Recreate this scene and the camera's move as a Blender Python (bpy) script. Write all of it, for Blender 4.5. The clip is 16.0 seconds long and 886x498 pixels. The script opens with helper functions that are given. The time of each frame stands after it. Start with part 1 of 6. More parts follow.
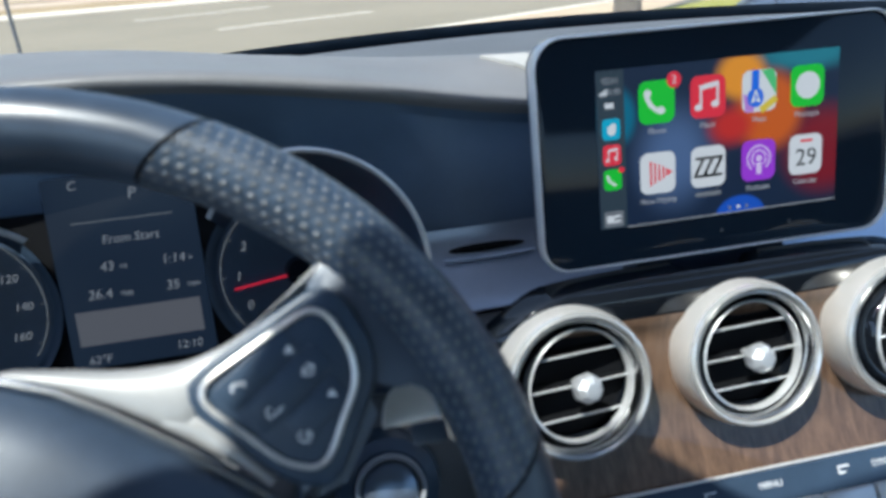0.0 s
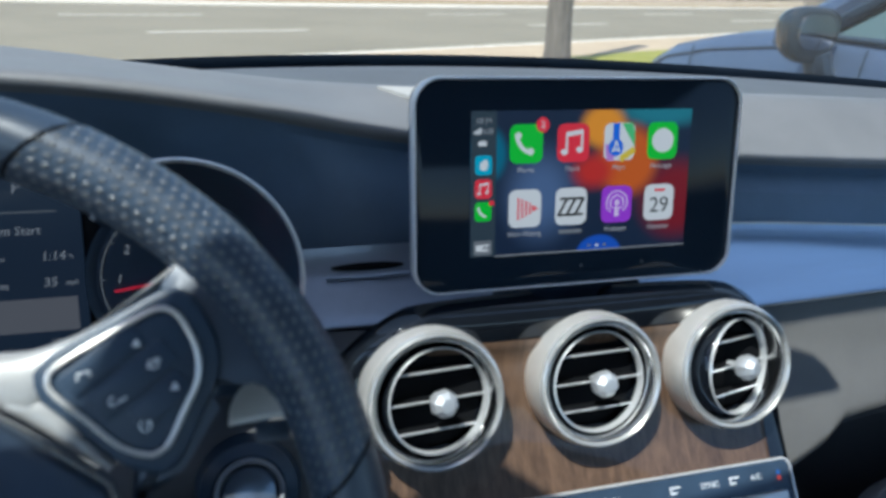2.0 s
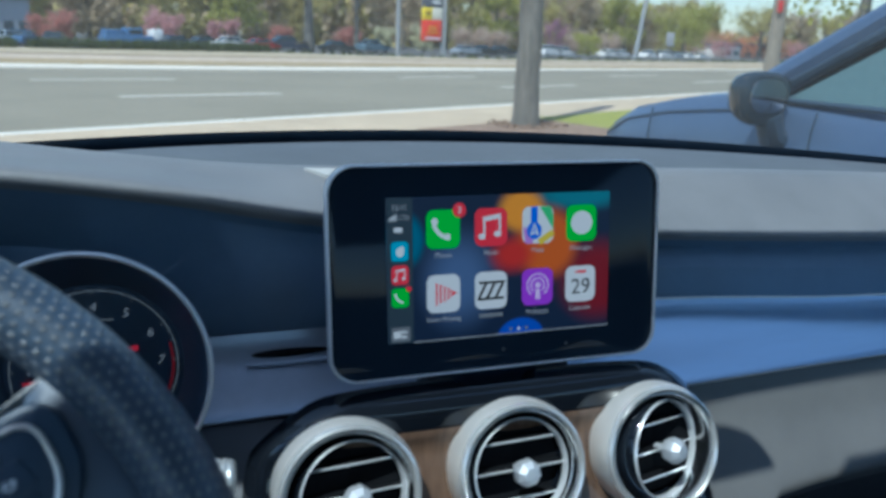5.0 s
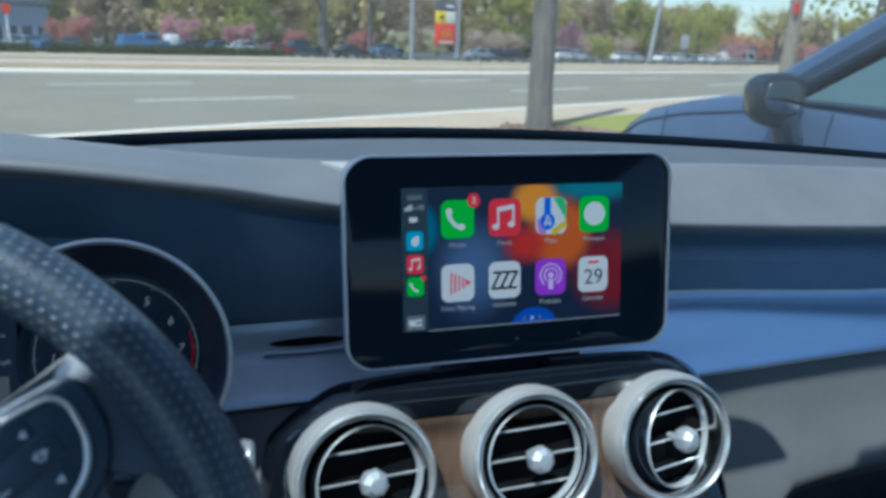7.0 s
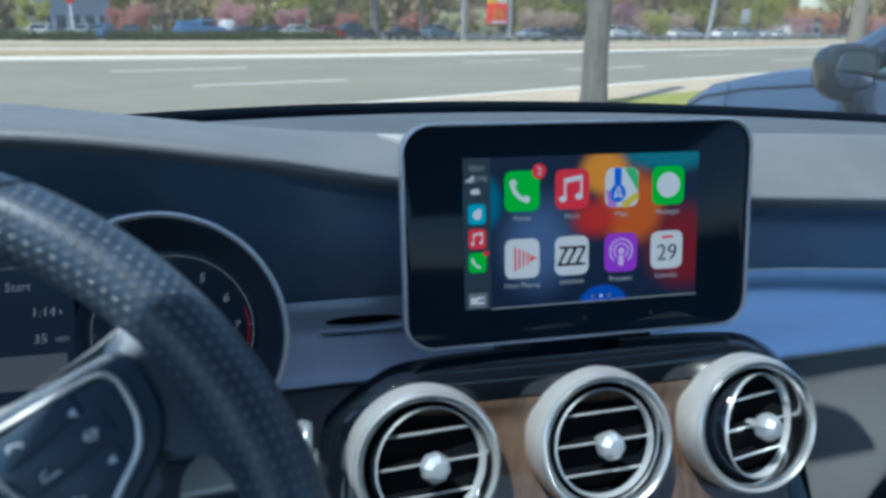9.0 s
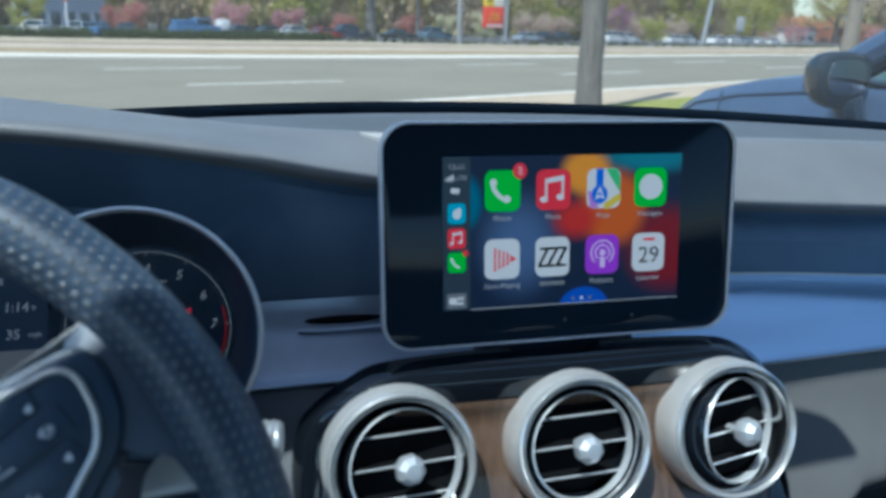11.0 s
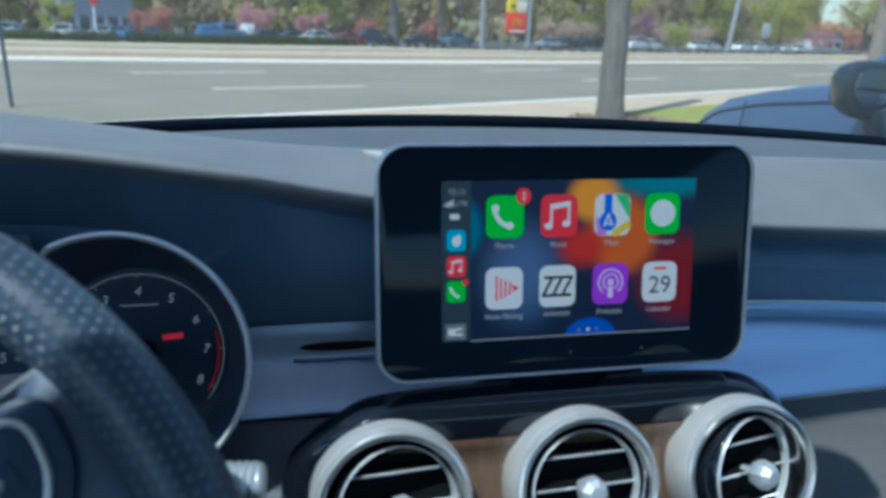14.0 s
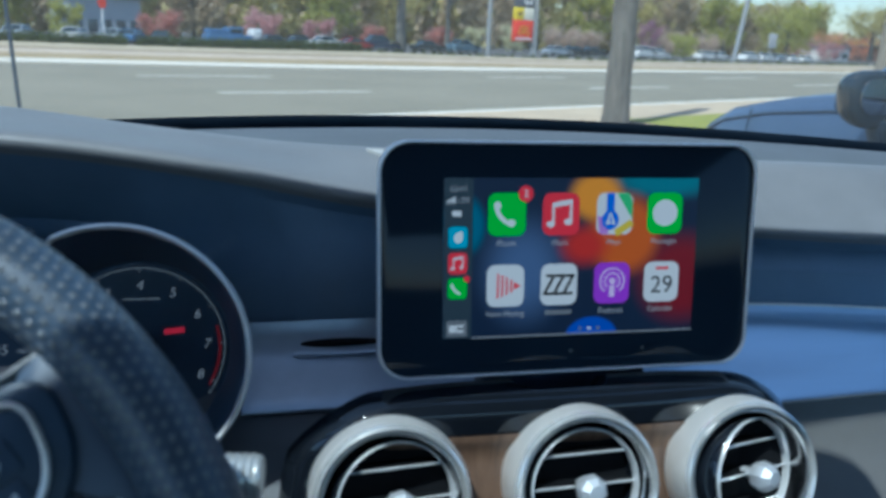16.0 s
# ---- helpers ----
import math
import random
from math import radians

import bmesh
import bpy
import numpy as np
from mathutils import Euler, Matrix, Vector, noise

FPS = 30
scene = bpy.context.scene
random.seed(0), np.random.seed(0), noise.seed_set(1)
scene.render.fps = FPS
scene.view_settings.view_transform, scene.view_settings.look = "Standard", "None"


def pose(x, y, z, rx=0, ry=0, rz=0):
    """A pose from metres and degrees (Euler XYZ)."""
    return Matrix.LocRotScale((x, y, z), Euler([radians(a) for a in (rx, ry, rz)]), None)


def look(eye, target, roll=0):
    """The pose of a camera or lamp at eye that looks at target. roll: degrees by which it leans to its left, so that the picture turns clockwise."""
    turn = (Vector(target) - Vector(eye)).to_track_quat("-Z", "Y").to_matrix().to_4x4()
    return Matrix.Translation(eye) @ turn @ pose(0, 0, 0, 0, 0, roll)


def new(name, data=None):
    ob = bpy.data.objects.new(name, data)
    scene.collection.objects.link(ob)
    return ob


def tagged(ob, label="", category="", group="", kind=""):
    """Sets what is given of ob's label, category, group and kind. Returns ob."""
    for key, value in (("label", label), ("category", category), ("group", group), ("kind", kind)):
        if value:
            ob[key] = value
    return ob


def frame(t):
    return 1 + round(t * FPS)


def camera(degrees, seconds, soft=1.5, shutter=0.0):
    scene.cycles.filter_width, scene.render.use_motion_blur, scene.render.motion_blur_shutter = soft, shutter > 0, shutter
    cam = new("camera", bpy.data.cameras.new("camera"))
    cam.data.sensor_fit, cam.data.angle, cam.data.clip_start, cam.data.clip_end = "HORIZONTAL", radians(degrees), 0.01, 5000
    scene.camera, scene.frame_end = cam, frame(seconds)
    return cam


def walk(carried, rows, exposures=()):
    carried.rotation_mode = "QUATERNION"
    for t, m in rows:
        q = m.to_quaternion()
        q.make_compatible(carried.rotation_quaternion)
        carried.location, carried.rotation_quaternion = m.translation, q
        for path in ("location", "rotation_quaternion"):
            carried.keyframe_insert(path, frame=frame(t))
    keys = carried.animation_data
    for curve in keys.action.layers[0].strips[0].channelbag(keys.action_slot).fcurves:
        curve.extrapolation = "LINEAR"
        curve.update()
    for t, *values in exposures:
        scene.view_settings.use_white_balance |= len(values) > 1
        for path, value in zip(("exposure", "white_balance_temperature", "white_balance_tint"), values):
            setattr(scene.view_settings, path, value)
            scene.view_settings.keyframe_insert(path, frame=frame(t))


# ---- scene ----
cam = camera(61.6, 16.0, soft=3.2)
cam.data.dof.use_dof = True
cam.data.dof.focus_distance = 0.72
cam.data.dof.aperture_fstop = 9.0
PATH = [
    (0, (-0.241, -0.359, 1.114), (0.097, 1.465, 0.367), -4.0),
    (0.5, (-0.25, -0.371, 1.109), (0.151, 1.455, 0.398), -1.1),
    (1, (-0.249, -0.397, 1.115), (0.194, 1.437, 0.45), 1.8),
    (1.5, (-0.246, -0.37, 1.113), (0.231, 1.45, 0.435), 2.6),
    (2, (-0.22, -0.391, 1.12), (0.329, 1.407, 0.436), 2.3),
    (2.5, (-0.184, -0.391, 1.118), (0.417, 1.396, 0.45), 2.0),
    (3, (-0.182, -0.387, 1.12), (0.436, 1.406, 0.483), 1.9),
    (3.5, (-0.184, -0.389, 1.125), (0.439, 1.412, 0.518), 2.0),
    (4, (-0.183, -0.39, 1.13), (0.44, 1.42, 0.553), 2.1),
    (6.5, (-0.185, -0.399, 1.139), (0.43, 1.435, 0.631), 2.1),
    (7, (-0.187, -0.401, 1.13), (0.4, 1.437, 0.605), 1.8),
    (7.5, (-0.193, -0.401, 1.114), (0.354, 1.442, 0.563), 1.4),
    (8, (-0.188, -0.38, 1.107), (0.315, 1.469, 0.535), 1.0),
    (8.5, (-0.186, -0.374, 1.108), (0.282, 1.482, 0.528), 0.7),
    (9, (-0.187, -0.379, 1.119), (0.263, 1.483, 0.545), 0.6),
    (9.2, (-0.183, -0.383, 1.123), (0.273, 1.479, 0.552), 0.9),
    (11.5, (-0.175, -0.376, 1.115), (0.292, 1.484, 0.548), 1.5),
    (12, (-0.168, -0.377, 1.117), (0.295, 1.484, 0.548), 1.5),
    (12.5, (-0.16, -0.358, 1.115), (0.298, 1.505, 0.55), 1.6),
    (13, (-0.163, -0.36, 1.123), (0.284, 1.508, 0.565), 1.7),
    (13.5, (-0.163, -0.36, 1.124), (0.271, 1.512, 0.569), 1.8),
    (14, (-0.161, -0.357, 1.123), (0.254, 1.519, 0.567), 1.7),
    (14.5, (-0.155, -0.345, 1.103), (0.248, 1.532, 0.544), 1.6),
    (15, (-0.148, -0.349, 1.109), (0.247, 1.53, 0.549), 1.8),
    (15.5, (-0.161, -0.358, 1.121), (0.237, 1.522, 0.567), 2.2),
    (16, (-0.16, -0.359, 1.118), (0.245, 1.523, 0.578), 2.3),
]
walk(cam, [(t, look(eye, target, roll)) for t, eye, target, roll in PATH],
     exposures=[(0.0, 0.74, 5700, 5), (1.5, 0.50, 5500, 4), (2.5, 0.48, 5600, 3), (3.5, 0.32, 5300, 0), (6.5, 0.14, 4900, -2), (8.0, 0.26, 4980, -1), (9.0, 0.28, 5020, -1), (11.5, 0.24, 4980, -1), (13.5, 0.16, 4880, -2), (14.5, 0.18, 4830, -3), (15.0, 0.35, 5100, -1), (15.5, 0.22, 4930, -3), (16.0, 0.18, 4860, -3)])

# ---- world and sun ----
SUN_WAY = Vector((0.35, 0.33, -0.87)).normalized()
world = bpy.data.worlds.new("sky")
scene.world = world
world.use_nodes = True
wn = world.node_tree.nodes
sky = wn.new("ShaderNodeTexSky")
sky.sky_type = 'NISHITA'
sky.sun_disc = False
sky.sun_elevation = math.asin(-SUN_WAY.z)
sky.sun_rotation = math.atan2(-SUN_WAY.x, -SUN_WAY.y)
wn["Background"].inputs["Strength"].default_value = 0.145
world.node_tree.links.new(sky.outputs[0], wn["Background"].inputs["Color"])
sun_data = bpy.data.lights.new("sun", 'SUN')
sun_data.energy, sun_data.angle, sun_data.color = 4.1, radians(0.55), (1.0, 0.935, 0.81)
sun = new("sun", sun_data)
sun.matrix_world = look((-3, 0.5, 6), Vector((-3, 0.5, 6)) + SUN_WAY)


# ---- materials ----
def material(name, color, rough=0.5, metal=0.0, spread=0.0, scale=40.0, bump=0.0, bump_scale=400.0,
             second=None, coat=0.0, emit=0.0, spec=0.5, space="Object", stretch=(1, 1, 1), rough_spread=0.0):
    m = bpy.data.materials.new(name)
    m.use_nodes = True
    nt = m.node_tree
    b = nt.nodes["Principled BSDF"]
    b.inputs["Base Color"].default_value = (*color, 1)
    b.inputs["Roughness"].default_value = rough
    b.inputs["Metallic"].default_value = metal
    b.inputs["Coat Weight"].default_value = coat
    b.inputs["Coat Roughness"].default_value = 0.04
    b.inputs["Specular IOR Level"].default_value = spec
    if emit:
        b.inputs["Emission Color"].default_value = (*color, 1)
        b.inputs["Emission Strength"].default_value = emit
    if spread or bump or rough_spread:
        co = nt.nodes.new("ShaderNodeTexCoord")
        mp = nt.nodes.new("ShaderNodeMapping")
        mp.inputs["Scale"].default_value = stretch
        nt.links.new(co.outputs[space], mp.inputs["Vector"])
    if spread or rough_spread:
        n1 = nt.nodes.new("ShaderNodeTexNoise")
        n1.inputs["Scale"].default_value = scale
        n1.inputs["Detail"].default_value = 8
        n1.inputs["Roughness"].default_value = 0.65
        nt.links.new(mp.outputs[0], n1.inputs["Vector"])
        if spread:
            ramp = nt.nodes.new("ShaderNodeMix")
            ramp.data_type = 'RGBA'
            c2 = second or tuple(min(1, c * (1 + spread)) for c in color)
            c1 = color if second else tuple(c * (1 - spread) for c in color)
            ramp.inputs["A"].default_value = (*c1, 1)
            ramp.inputs["B"].default_value = (*c2, 1)
            st = nt.nodes.new("ShaderNodeMapRange")
            st.inputs["From Min"].default_value, st.inputs["From Max"].default_value = 0.32, 0.68
            nt.links.new(n1.outputs[0], st.inputs[0])
            nt.links.new(st.outputs[0], ramp.inputs["Factor"])
            nt.links.new(ramp.outputs["Result"], b.inputs["Base Color"])
        if rough_spread:
            mr = nt.nodes.new("ShaderNodeMapRange")
            mr.inputs["To Min"].default_value = max(0.02, rough - rough_spread)
            mr.inputs["To Max"].default_value = min(1, rough + rough_spread)
            nt.links.new(n1.outputs[0], mr.inputs[0])
            nt.links.new(mr.outputs[0], b.inputs["Roughness"])
    if bump:
        n2 = nt.nodes.new("ShaderNodeTexNoise")
        n2.inputs["Scale"].default_value = bump_scale
        n2.inputs["Detail"].default_value = 3
        bp = nt.nodes.new("ShaderNodeBump")
        bp.inputs["Strength"].default_value = bump
        bp.inputs["Distance"].default_value = 0.4 / bump_scale
        nt.links.new(mp.outputs[0], n2.inputs["Vector"])
        nt.links.new(n2.outputs[0], bp.inputs["Height"])
        nt.links.new(bp.outputs[0], b.inputs["Normal"])
    return m


def glow(name, color, strength=1.0):
    m = bpy.data.materials.new(name)
    m.use_nodes = True
    nt = m.node_tree
    b = nt.nodes["Principled BSDF"]
    b.inputs["Base Color"].default_value = (0.005, 0.005, 0.005, 1)
    b.inputs["Roughness"].default_value = 0.3
    b.inputs["Specular IOR Level"].default_value = 0.2
    b.inputs["Emission Color"].default_value = (*color, 1)
    b.inputs["Emission Strength"].default_value = strength * 0.42
    return m


def glass_material(name, tint=(1, 1, 1), gloss=0.02):
    m = bpy.data.materials.new(name)
    m.use_nodes = True
    nt = m.node_tree
    nt.nodes.remove(nt.nodes["Principled BSDF"])
    out = nt.nodes["Material Output"]
    tr, gl, haze = nt.nodes.new("ShaderNodeBsdfTransparent"), nt.nodes.new("ShaderNodeBsdfGlossy"), nt.nodes.new("ShaderNodeBsdfTranslucent")
    mix = nt.nodes.new("ShaderNodeMixShader")
    tr.inputs[0].default_value = (*tint, 1)
    gl.inputs["Roughness"].default_value = gloss
    mix.inputs[0].default_value = 0.05
    # translucent share added as a warm haze over the view outside
    haze_mix = nt.nodes.new("ShaderNodeMixShader")
    haze_mix.inputs[0].default_value = 0.045
    haze.inputs[0].default_value = (0.95, 0.86, 0.68, 1)
    nt.links.new(tr.outputs[0], mix.inputs[1])
    nt.links.new(gl.outputs[0], mix.inputs[2])
    nt.links.new(mix.outputs[0], haze_mix.inputs[1])
    nt.links.new(haze.outputs[0], haze_mix.inputs[2])
    nt.links.new(haze_mix.outputs[0], out.inputs[0])
    return m


def wood_material():
    m = material("open pore walnut", (0.070, 0.040, 0.025), rough=0.36, spread=0.6, scale=30, bump=0.25, bump_scale=260,
                 second=(0.18, 0.108, 0.066), stretch=(7, 3, 0.5), coat=0.6)
    return m


def perforated_material():
    m = material("perforated leather", (0.036, 0.056, 0.090), rough=0.40, spec=0.9, spread=0.3, scale=60, rough_spread=0.08)
    nt = m.node_tree
    b = nt.nodes["Principled BSDF"]
    uv = nt.nodes.new("ShaderNodeUVMap")
    sep = nt.nodes.new("ShaderNodeSeparateXYZ")
    nt.links.new(uv.outputs[0], sep.inputs[0])

    def math_node(op, a, c=None):
        n = nt.nodes.new("ShaderNodeMath")
        n.operation = op
        for k, val in enumerate((a, c)):
            if val is None:
                continue
            if isinstance(val, (int, float)):
                n.inputs[k].default_value = val
            else:
                nt.links.new(val, n.inputs[k])
        return n.outputs[0]
    u, v = sep.outputs[0], sep.outputs[1]
    row = math_node('FLOOR', v)
    odd = math_node('MULTIPLY', math_node('MODULO', row, 2.0), 0.5)
    fu = math_node('SUBTRACT', math_node('FRACT', math_node('ADD', u, odd)), 0.5)
    fv = math_node('SUBTRACT', math_node('FRACT', v), 0.5)
    d = math_node('SQRT', math_node('ADD', math_node('MULTIPLY', fu, fu), math_node('MULTIPLY', fv, fv)))
    mr = nt.nodes.new("ShaderNodeMapRange")
    mr.inputs["From Min"].default_value, mr.inputs["From Max"].default_value = 0.30, 0.14
    nt.links.new(d, mr.inputs[0])
    bp = nt.nodes.new("ShaderNodeBump")
    bp.inputs["Strength"].default_value, bp.inputs["Distance"].default_value = 0.9, 0.0007
    nt.links.new(mr.outputs[0], bp.inputs["Height"])
    nt.links.new(bp.outputs[0], b.inputs["Normal"])
    # dots mixed paler than the leather: the light they catch, put into the colour
    dark = nt.nodes.new("ShaderNodeMix")
    dark.data_type = 'RGBA'
    dark.inputs["B"].default_value = (0.15, 0.155, 0.16, 1)
    src = b.inputs["Base Color"].links[0].from_socket
    nt.links.new(src, dark.inputs["A"])
    nt.links.new(mr.outputs[0], dark.inputs["Factor"])
    nt.links.new(dark.outputs["Result"], b.inputs["Base Color"])
    return m


def wallpaper_material():
    """The glowing picture on the display: dark blue with orange, red and blue soft shapes."""
    m = glow("display picture", (0.01, 0.02, 0.05), 1.0)
    nt = m.node_tree
    b = nt.nodes["Principled BSDF"]
    co = nt.nodes.new("ShaderNodeTexCoord")
    last = None

    def blob(cx, cz, rx, rz, color, soft=0.25, before=None):
        mp = nt.nodes.new("ShaderNodeMapping")
        mp.inputs["Location"].default_value = (-cx / rx, 0, -cz / rz)
        mp.inputs["Scale"].default_value = (1 / rx, 0.001, 1 / rz)
        nt.links.new(co.outputs["Object"], mp.inputs["Vector"])
        ln = nt.nodes.new("ShaderNodeVectorMath")
        ln.operation = 'LENGTH'
        nt.links.new(mp.outputs[0], ln.inputs[0])
        mr = nt.nodes.new("ShaderNodeMapRange")
        mr.inputs["From Min"].default_value, mr.inputs["From Max"].default_value = 1 + soft, 1 - soft
        mr.interpolation_type = 'SMOOTHSTEP'
        nt.links.new(ln.outputs["Value"], mr.inputs[0])
        mx = nt.nodes.new("ShaderNodeMix")
        mx.data_type = 'RGBA'
        mx.inputs["B"].default_value = (*color, 1)
        if before is None:
            mx.inputs["A"].default_value = (0.010, 0.022, 0.055, 1)
        else:
            nt.links.new(before, mx.inputs["A"])
        nt.links.new(mr.outputs[0], mx.inputs["Factor"])
        return mx.outputs["Result"]
    last = blob(-0.030, -0.006, 0.020, 0.024, (0.09, 0.15, 0.30), 0.7, last)
    last = blob(-0.066, 0.020, 0.012, 0.016, (0.01, 0.16, 0.26), 0.3, last)
    last = blob(0.055, 0.046, 0.032, 0.010, (0.03, 0.22, 0.28), 0.5, last)
    last = blob(0.068, -0.012, 0.026, 0.024, (0.22, 0.008, 0.02), 0.4, last)
    last = blob(0.030, 0.014, 0.021, 0.022, (0.66, 0.12, 0.01), 0.3, last)
    last = blob(0.012, 0.036, 0.015, 0.013, (0.90, 0.33, 0.02), 0.35, last)
    last = blob(0.006, 0.008, 0.013, 0.010, (0.60, 0.025, 0.02), 0.6, last)
    last = blob(0.012, -0.046, 0.016, 0.012, (0.02, 0.10, 0.55), 0.08, last)
    nt.links.new(last, b.inputs["Emission Color"])
    return m


M = {
    "pad": material("soft dashboard vinyl", (0.180, 0.178, 0.181), 0.42, spread=0.12, scale=9, bump=0.55, bump_scale=900, rough_spread=0.07),
    # same vinyl as the top pad, its colour dimmed in place of weaker light
    "pad_low": material("dashboard vinyl, dimmed lower copy", (0.140, 0.134, 0.127), 0.46, spread=0.12, scale=9, bump=0.55, bump_scale=900, rough_spread=0.07),
    # black vinyl lifted to navy: the blue glare over its shade is in the colour
    "face": material("dashboard vinyl with blue shade tint", (0.108, 0.162, 0.246), 0.5, spread=0.15, scale=9, bump=0.5, bump_scale=900),
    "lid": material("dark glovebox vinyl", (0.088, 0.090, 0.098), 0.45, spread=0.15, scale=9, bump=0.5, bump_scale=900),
    "plastic": material("hard grey plastic", (0.10, 0.105, 0.115), 0.55, spread=0.12, scale=12, bump=0.3, bump_scale=700),
    "black": material("matt black plastic", (0.034, 0.056, 0.092), 0.42, spread=0.2, scale=20, bump=0.2, bump_scale=600),
    "deep": material("black hollow", (0.008, 0.0085, 0.010), 0.7, spec=0.1),
    "gloss": material("glossy black lacquer", (0.007, 0.009, 0.013), 0.04, coat=0.3, spread=0.2, scale=10),
    "glass_black": material("black display glass", (0.014, 0.023, 0.038), 0.07, spread=0.1, scale=6, spec=0.25),
    # one alloy in two copies: sky sheen in the first colour, shade in the second
    "trim": material("brushed alloy, sky-lit copy", (0.66, 0.79, 0.97), 0.32, metal=1.0, spread=0.03, scale=25, stretch=(0.5, 3, 3), rough_spread=0.02),
    "trim_shaded": material("satin trim, shaded copy", (0.36, 0.405, 0.49), 0.34, metal=0.6, spread=0.08, scale=25, rough_spread=0.06),
    "satin": material("satin silver paint", (0.76, 0.73, 0.69), 0.33, metal=0.5, spread=0.05, scale=60, rough_spread=0.06),
    "chrome": material("polished chrome", (0.88, 0.88, 0.88), 0.2, metal=1.0, spread=0.03, scale=40),
    "bright": material("bright satin chrome", (0.80, 0.80, 0.80), 0.24, metal=0.5, spread=0.04, scale=40, coat=0.3),
    "spoke": material("satin grey spoke paint", (0.48, 0.47, 0.455), 0.42, metal=0.3, spread=0.05, scale=50, rough_spread=0.06),
    "lip": material("polished silver lip", (0.68, 0.67, 0.65), 0.24, metal=0.6, spread=0.05, scale=60, rough_spread=0.08),
    "chrome_dark": material("dark chrome", (0.28, 0.29, 0.31), 0.12, metal=1.0, spread=0.03, scale=40),
    "leather": material("smooth black leather", (0.033, 0.051, 0.083), 0.38, spec=0.9, spread=0.25, scale=25, bump=0.12, bump_scale=1200, rough_spread=0.08),
    "perf": perforated_material(),
    "wood": wood_material(),
    "lining": material("unseen grey woven headliner", (0.18, 0.182, 0.186), 0.9, spread=0.1, scale=200, bump=0.3, bump_scale=900),
    "cabin": material("dark cabin trim", (0.09, 0.092, 0.098), 0.6, spread=0.15, scale=10, bump=0.4, bump_scale=700),
    "carpet": material("black carpet", (0.012, 0.012, 0.013), 0.95, spread=0.3, scale=200),
    "picture": wallpaper_material(),
    "mark": material("white printed mark", (0.75, 0.76, 0.78), 0.5, spread=0.04, scale=200),
    "asphalt": material("worn pale asphalt", (0.200, 0.184, 0.140), 0.85, spread=0.16, scale=0.35, bump=0.3, bump_scale=60, second=(0.248, 0.228, 0.175)),
    "lot": material("parking lot asphalt", (0.09, 0.09, 0.09), 0.85, spread=0.25, scale=0.8, bump=0.3, bump_scale=60),
    "concrete": material("sunlit concrete", (0.47, 0.385, 0.275), 0.85, spread=0.12, scale=1.2, bump=0.25, bump_scale=40),
    "paint": material("white road paint", (0.72, 0.70, 0.63), 0.6, spread=0.12, scale=4),
    "dash_paint": material("worn white lane paint", (0.50, 0.48, 0.42), 0.7, spread=0.2, scale=6),
    "grass": material("spring grass", (0.22, 0.24, 0.03), 0.9, spread=0.4, scale=3, second=(0.31, 0.31, 0.07), bump=0.6, bump_scale=30),
    "verge_pale": material("pale dry grass", (0.36, 0.31, 0.21), 0.95, spread=0.25, scale=0.7, second=(0.46, 0.40, 0.29), bump=0.5, bump_scale=20),
    "footpath": material("pinkish footpath concrete", (0.46, 0.385, 0.30), 0.9, spread=0.15, scale=0.8, bump=0.2, bump_scale=40),
    "bare": material("darker brown ground", (0.20, 0.15, 0.105), 0.95, spread=0.3, scale=1.2, second=(0.28, 0.22, 0.16), bump=0.5, bump_scale=20),
    "verge": material("dry tan verge", (0.27, 0.21, 0.115), 0.95, spread=0.25, scale=0.9, second=(0.36, 0.285, 0.17), bump=0.5, bump_scale=20),
    "soil": material("bark mulch", (0.16, 0.10, 0.07), 0.95, spread=0.4, scale=14, second=(0.30, 0.22, 0.16), bump=0.8, bump_scale=30),
    "bark": material("grey-brown bark", (0.105, 0.098, 0.088), 0.95, spread=0.45, scale=7, second=(0.205, 0.192, 0.172), bump=1.0, bump_scale=22, stretch=(2, 2, 0.35)),
    "pole": material("galvanised pole", (0.38, 0.39, 0.40), 0.5, metal=0.3, spread=0.1, scale=5),
    "weathered": material("weathered timber pole", (0.25, 0.22, 0.18), 0.9, spread=0.25, scale=6, stretch=(3, 3, 0.3)),
    "tyre": material("tyre rubber", (0.015, 0.015, 0.016), 0.85, spread=0.2, scale=30),
    "alloy": material("alloy wheel", (0.5, 0.5, 0.52), 0.35, metal=0.9, spread=0.05, scale=20),
    "car_glass": material("tinted car glass", (0.02, 0.03, 0.035), 0.05, coat=0.3, spread=0.1, scale=2),
    "blue_paint": material("pale blue metallic paint", (0.082, 0.125, 0.22), 0.38, metal=0.25, coat=0.4, spread=0.05, scale=3),
    "roof_grey": material("grey cladding", (0.16, 0.18, 0.21), 0.7, spread=0.15, scale=0.5),
    "brick": material("reddish brick wall", (0.30, 0.17, 0.13), 0.85, spread=0.2, scale=1.5),
    "pane": material("dark window pane", (0.05, 0.07, 0.09), 0.08, spread=0.1, scale=0.5),
    "windscreen": glass_material("windscreen glass", (1.0, 0.92, 0.825)),
}
COLOURS = {}


def plain(name, color, rough=0.5, **more):
    if name not in COLOURS:
        COLOURS[name] = material(name, color, rough, spread=0.06, scale=30, **more)
    return COLOURS[name]


def lit(name, color, strength=1.0):
    if name not in COLOURS:
        COLOURS[name] = glow(name, color, strength)
    return COLOURS[name]


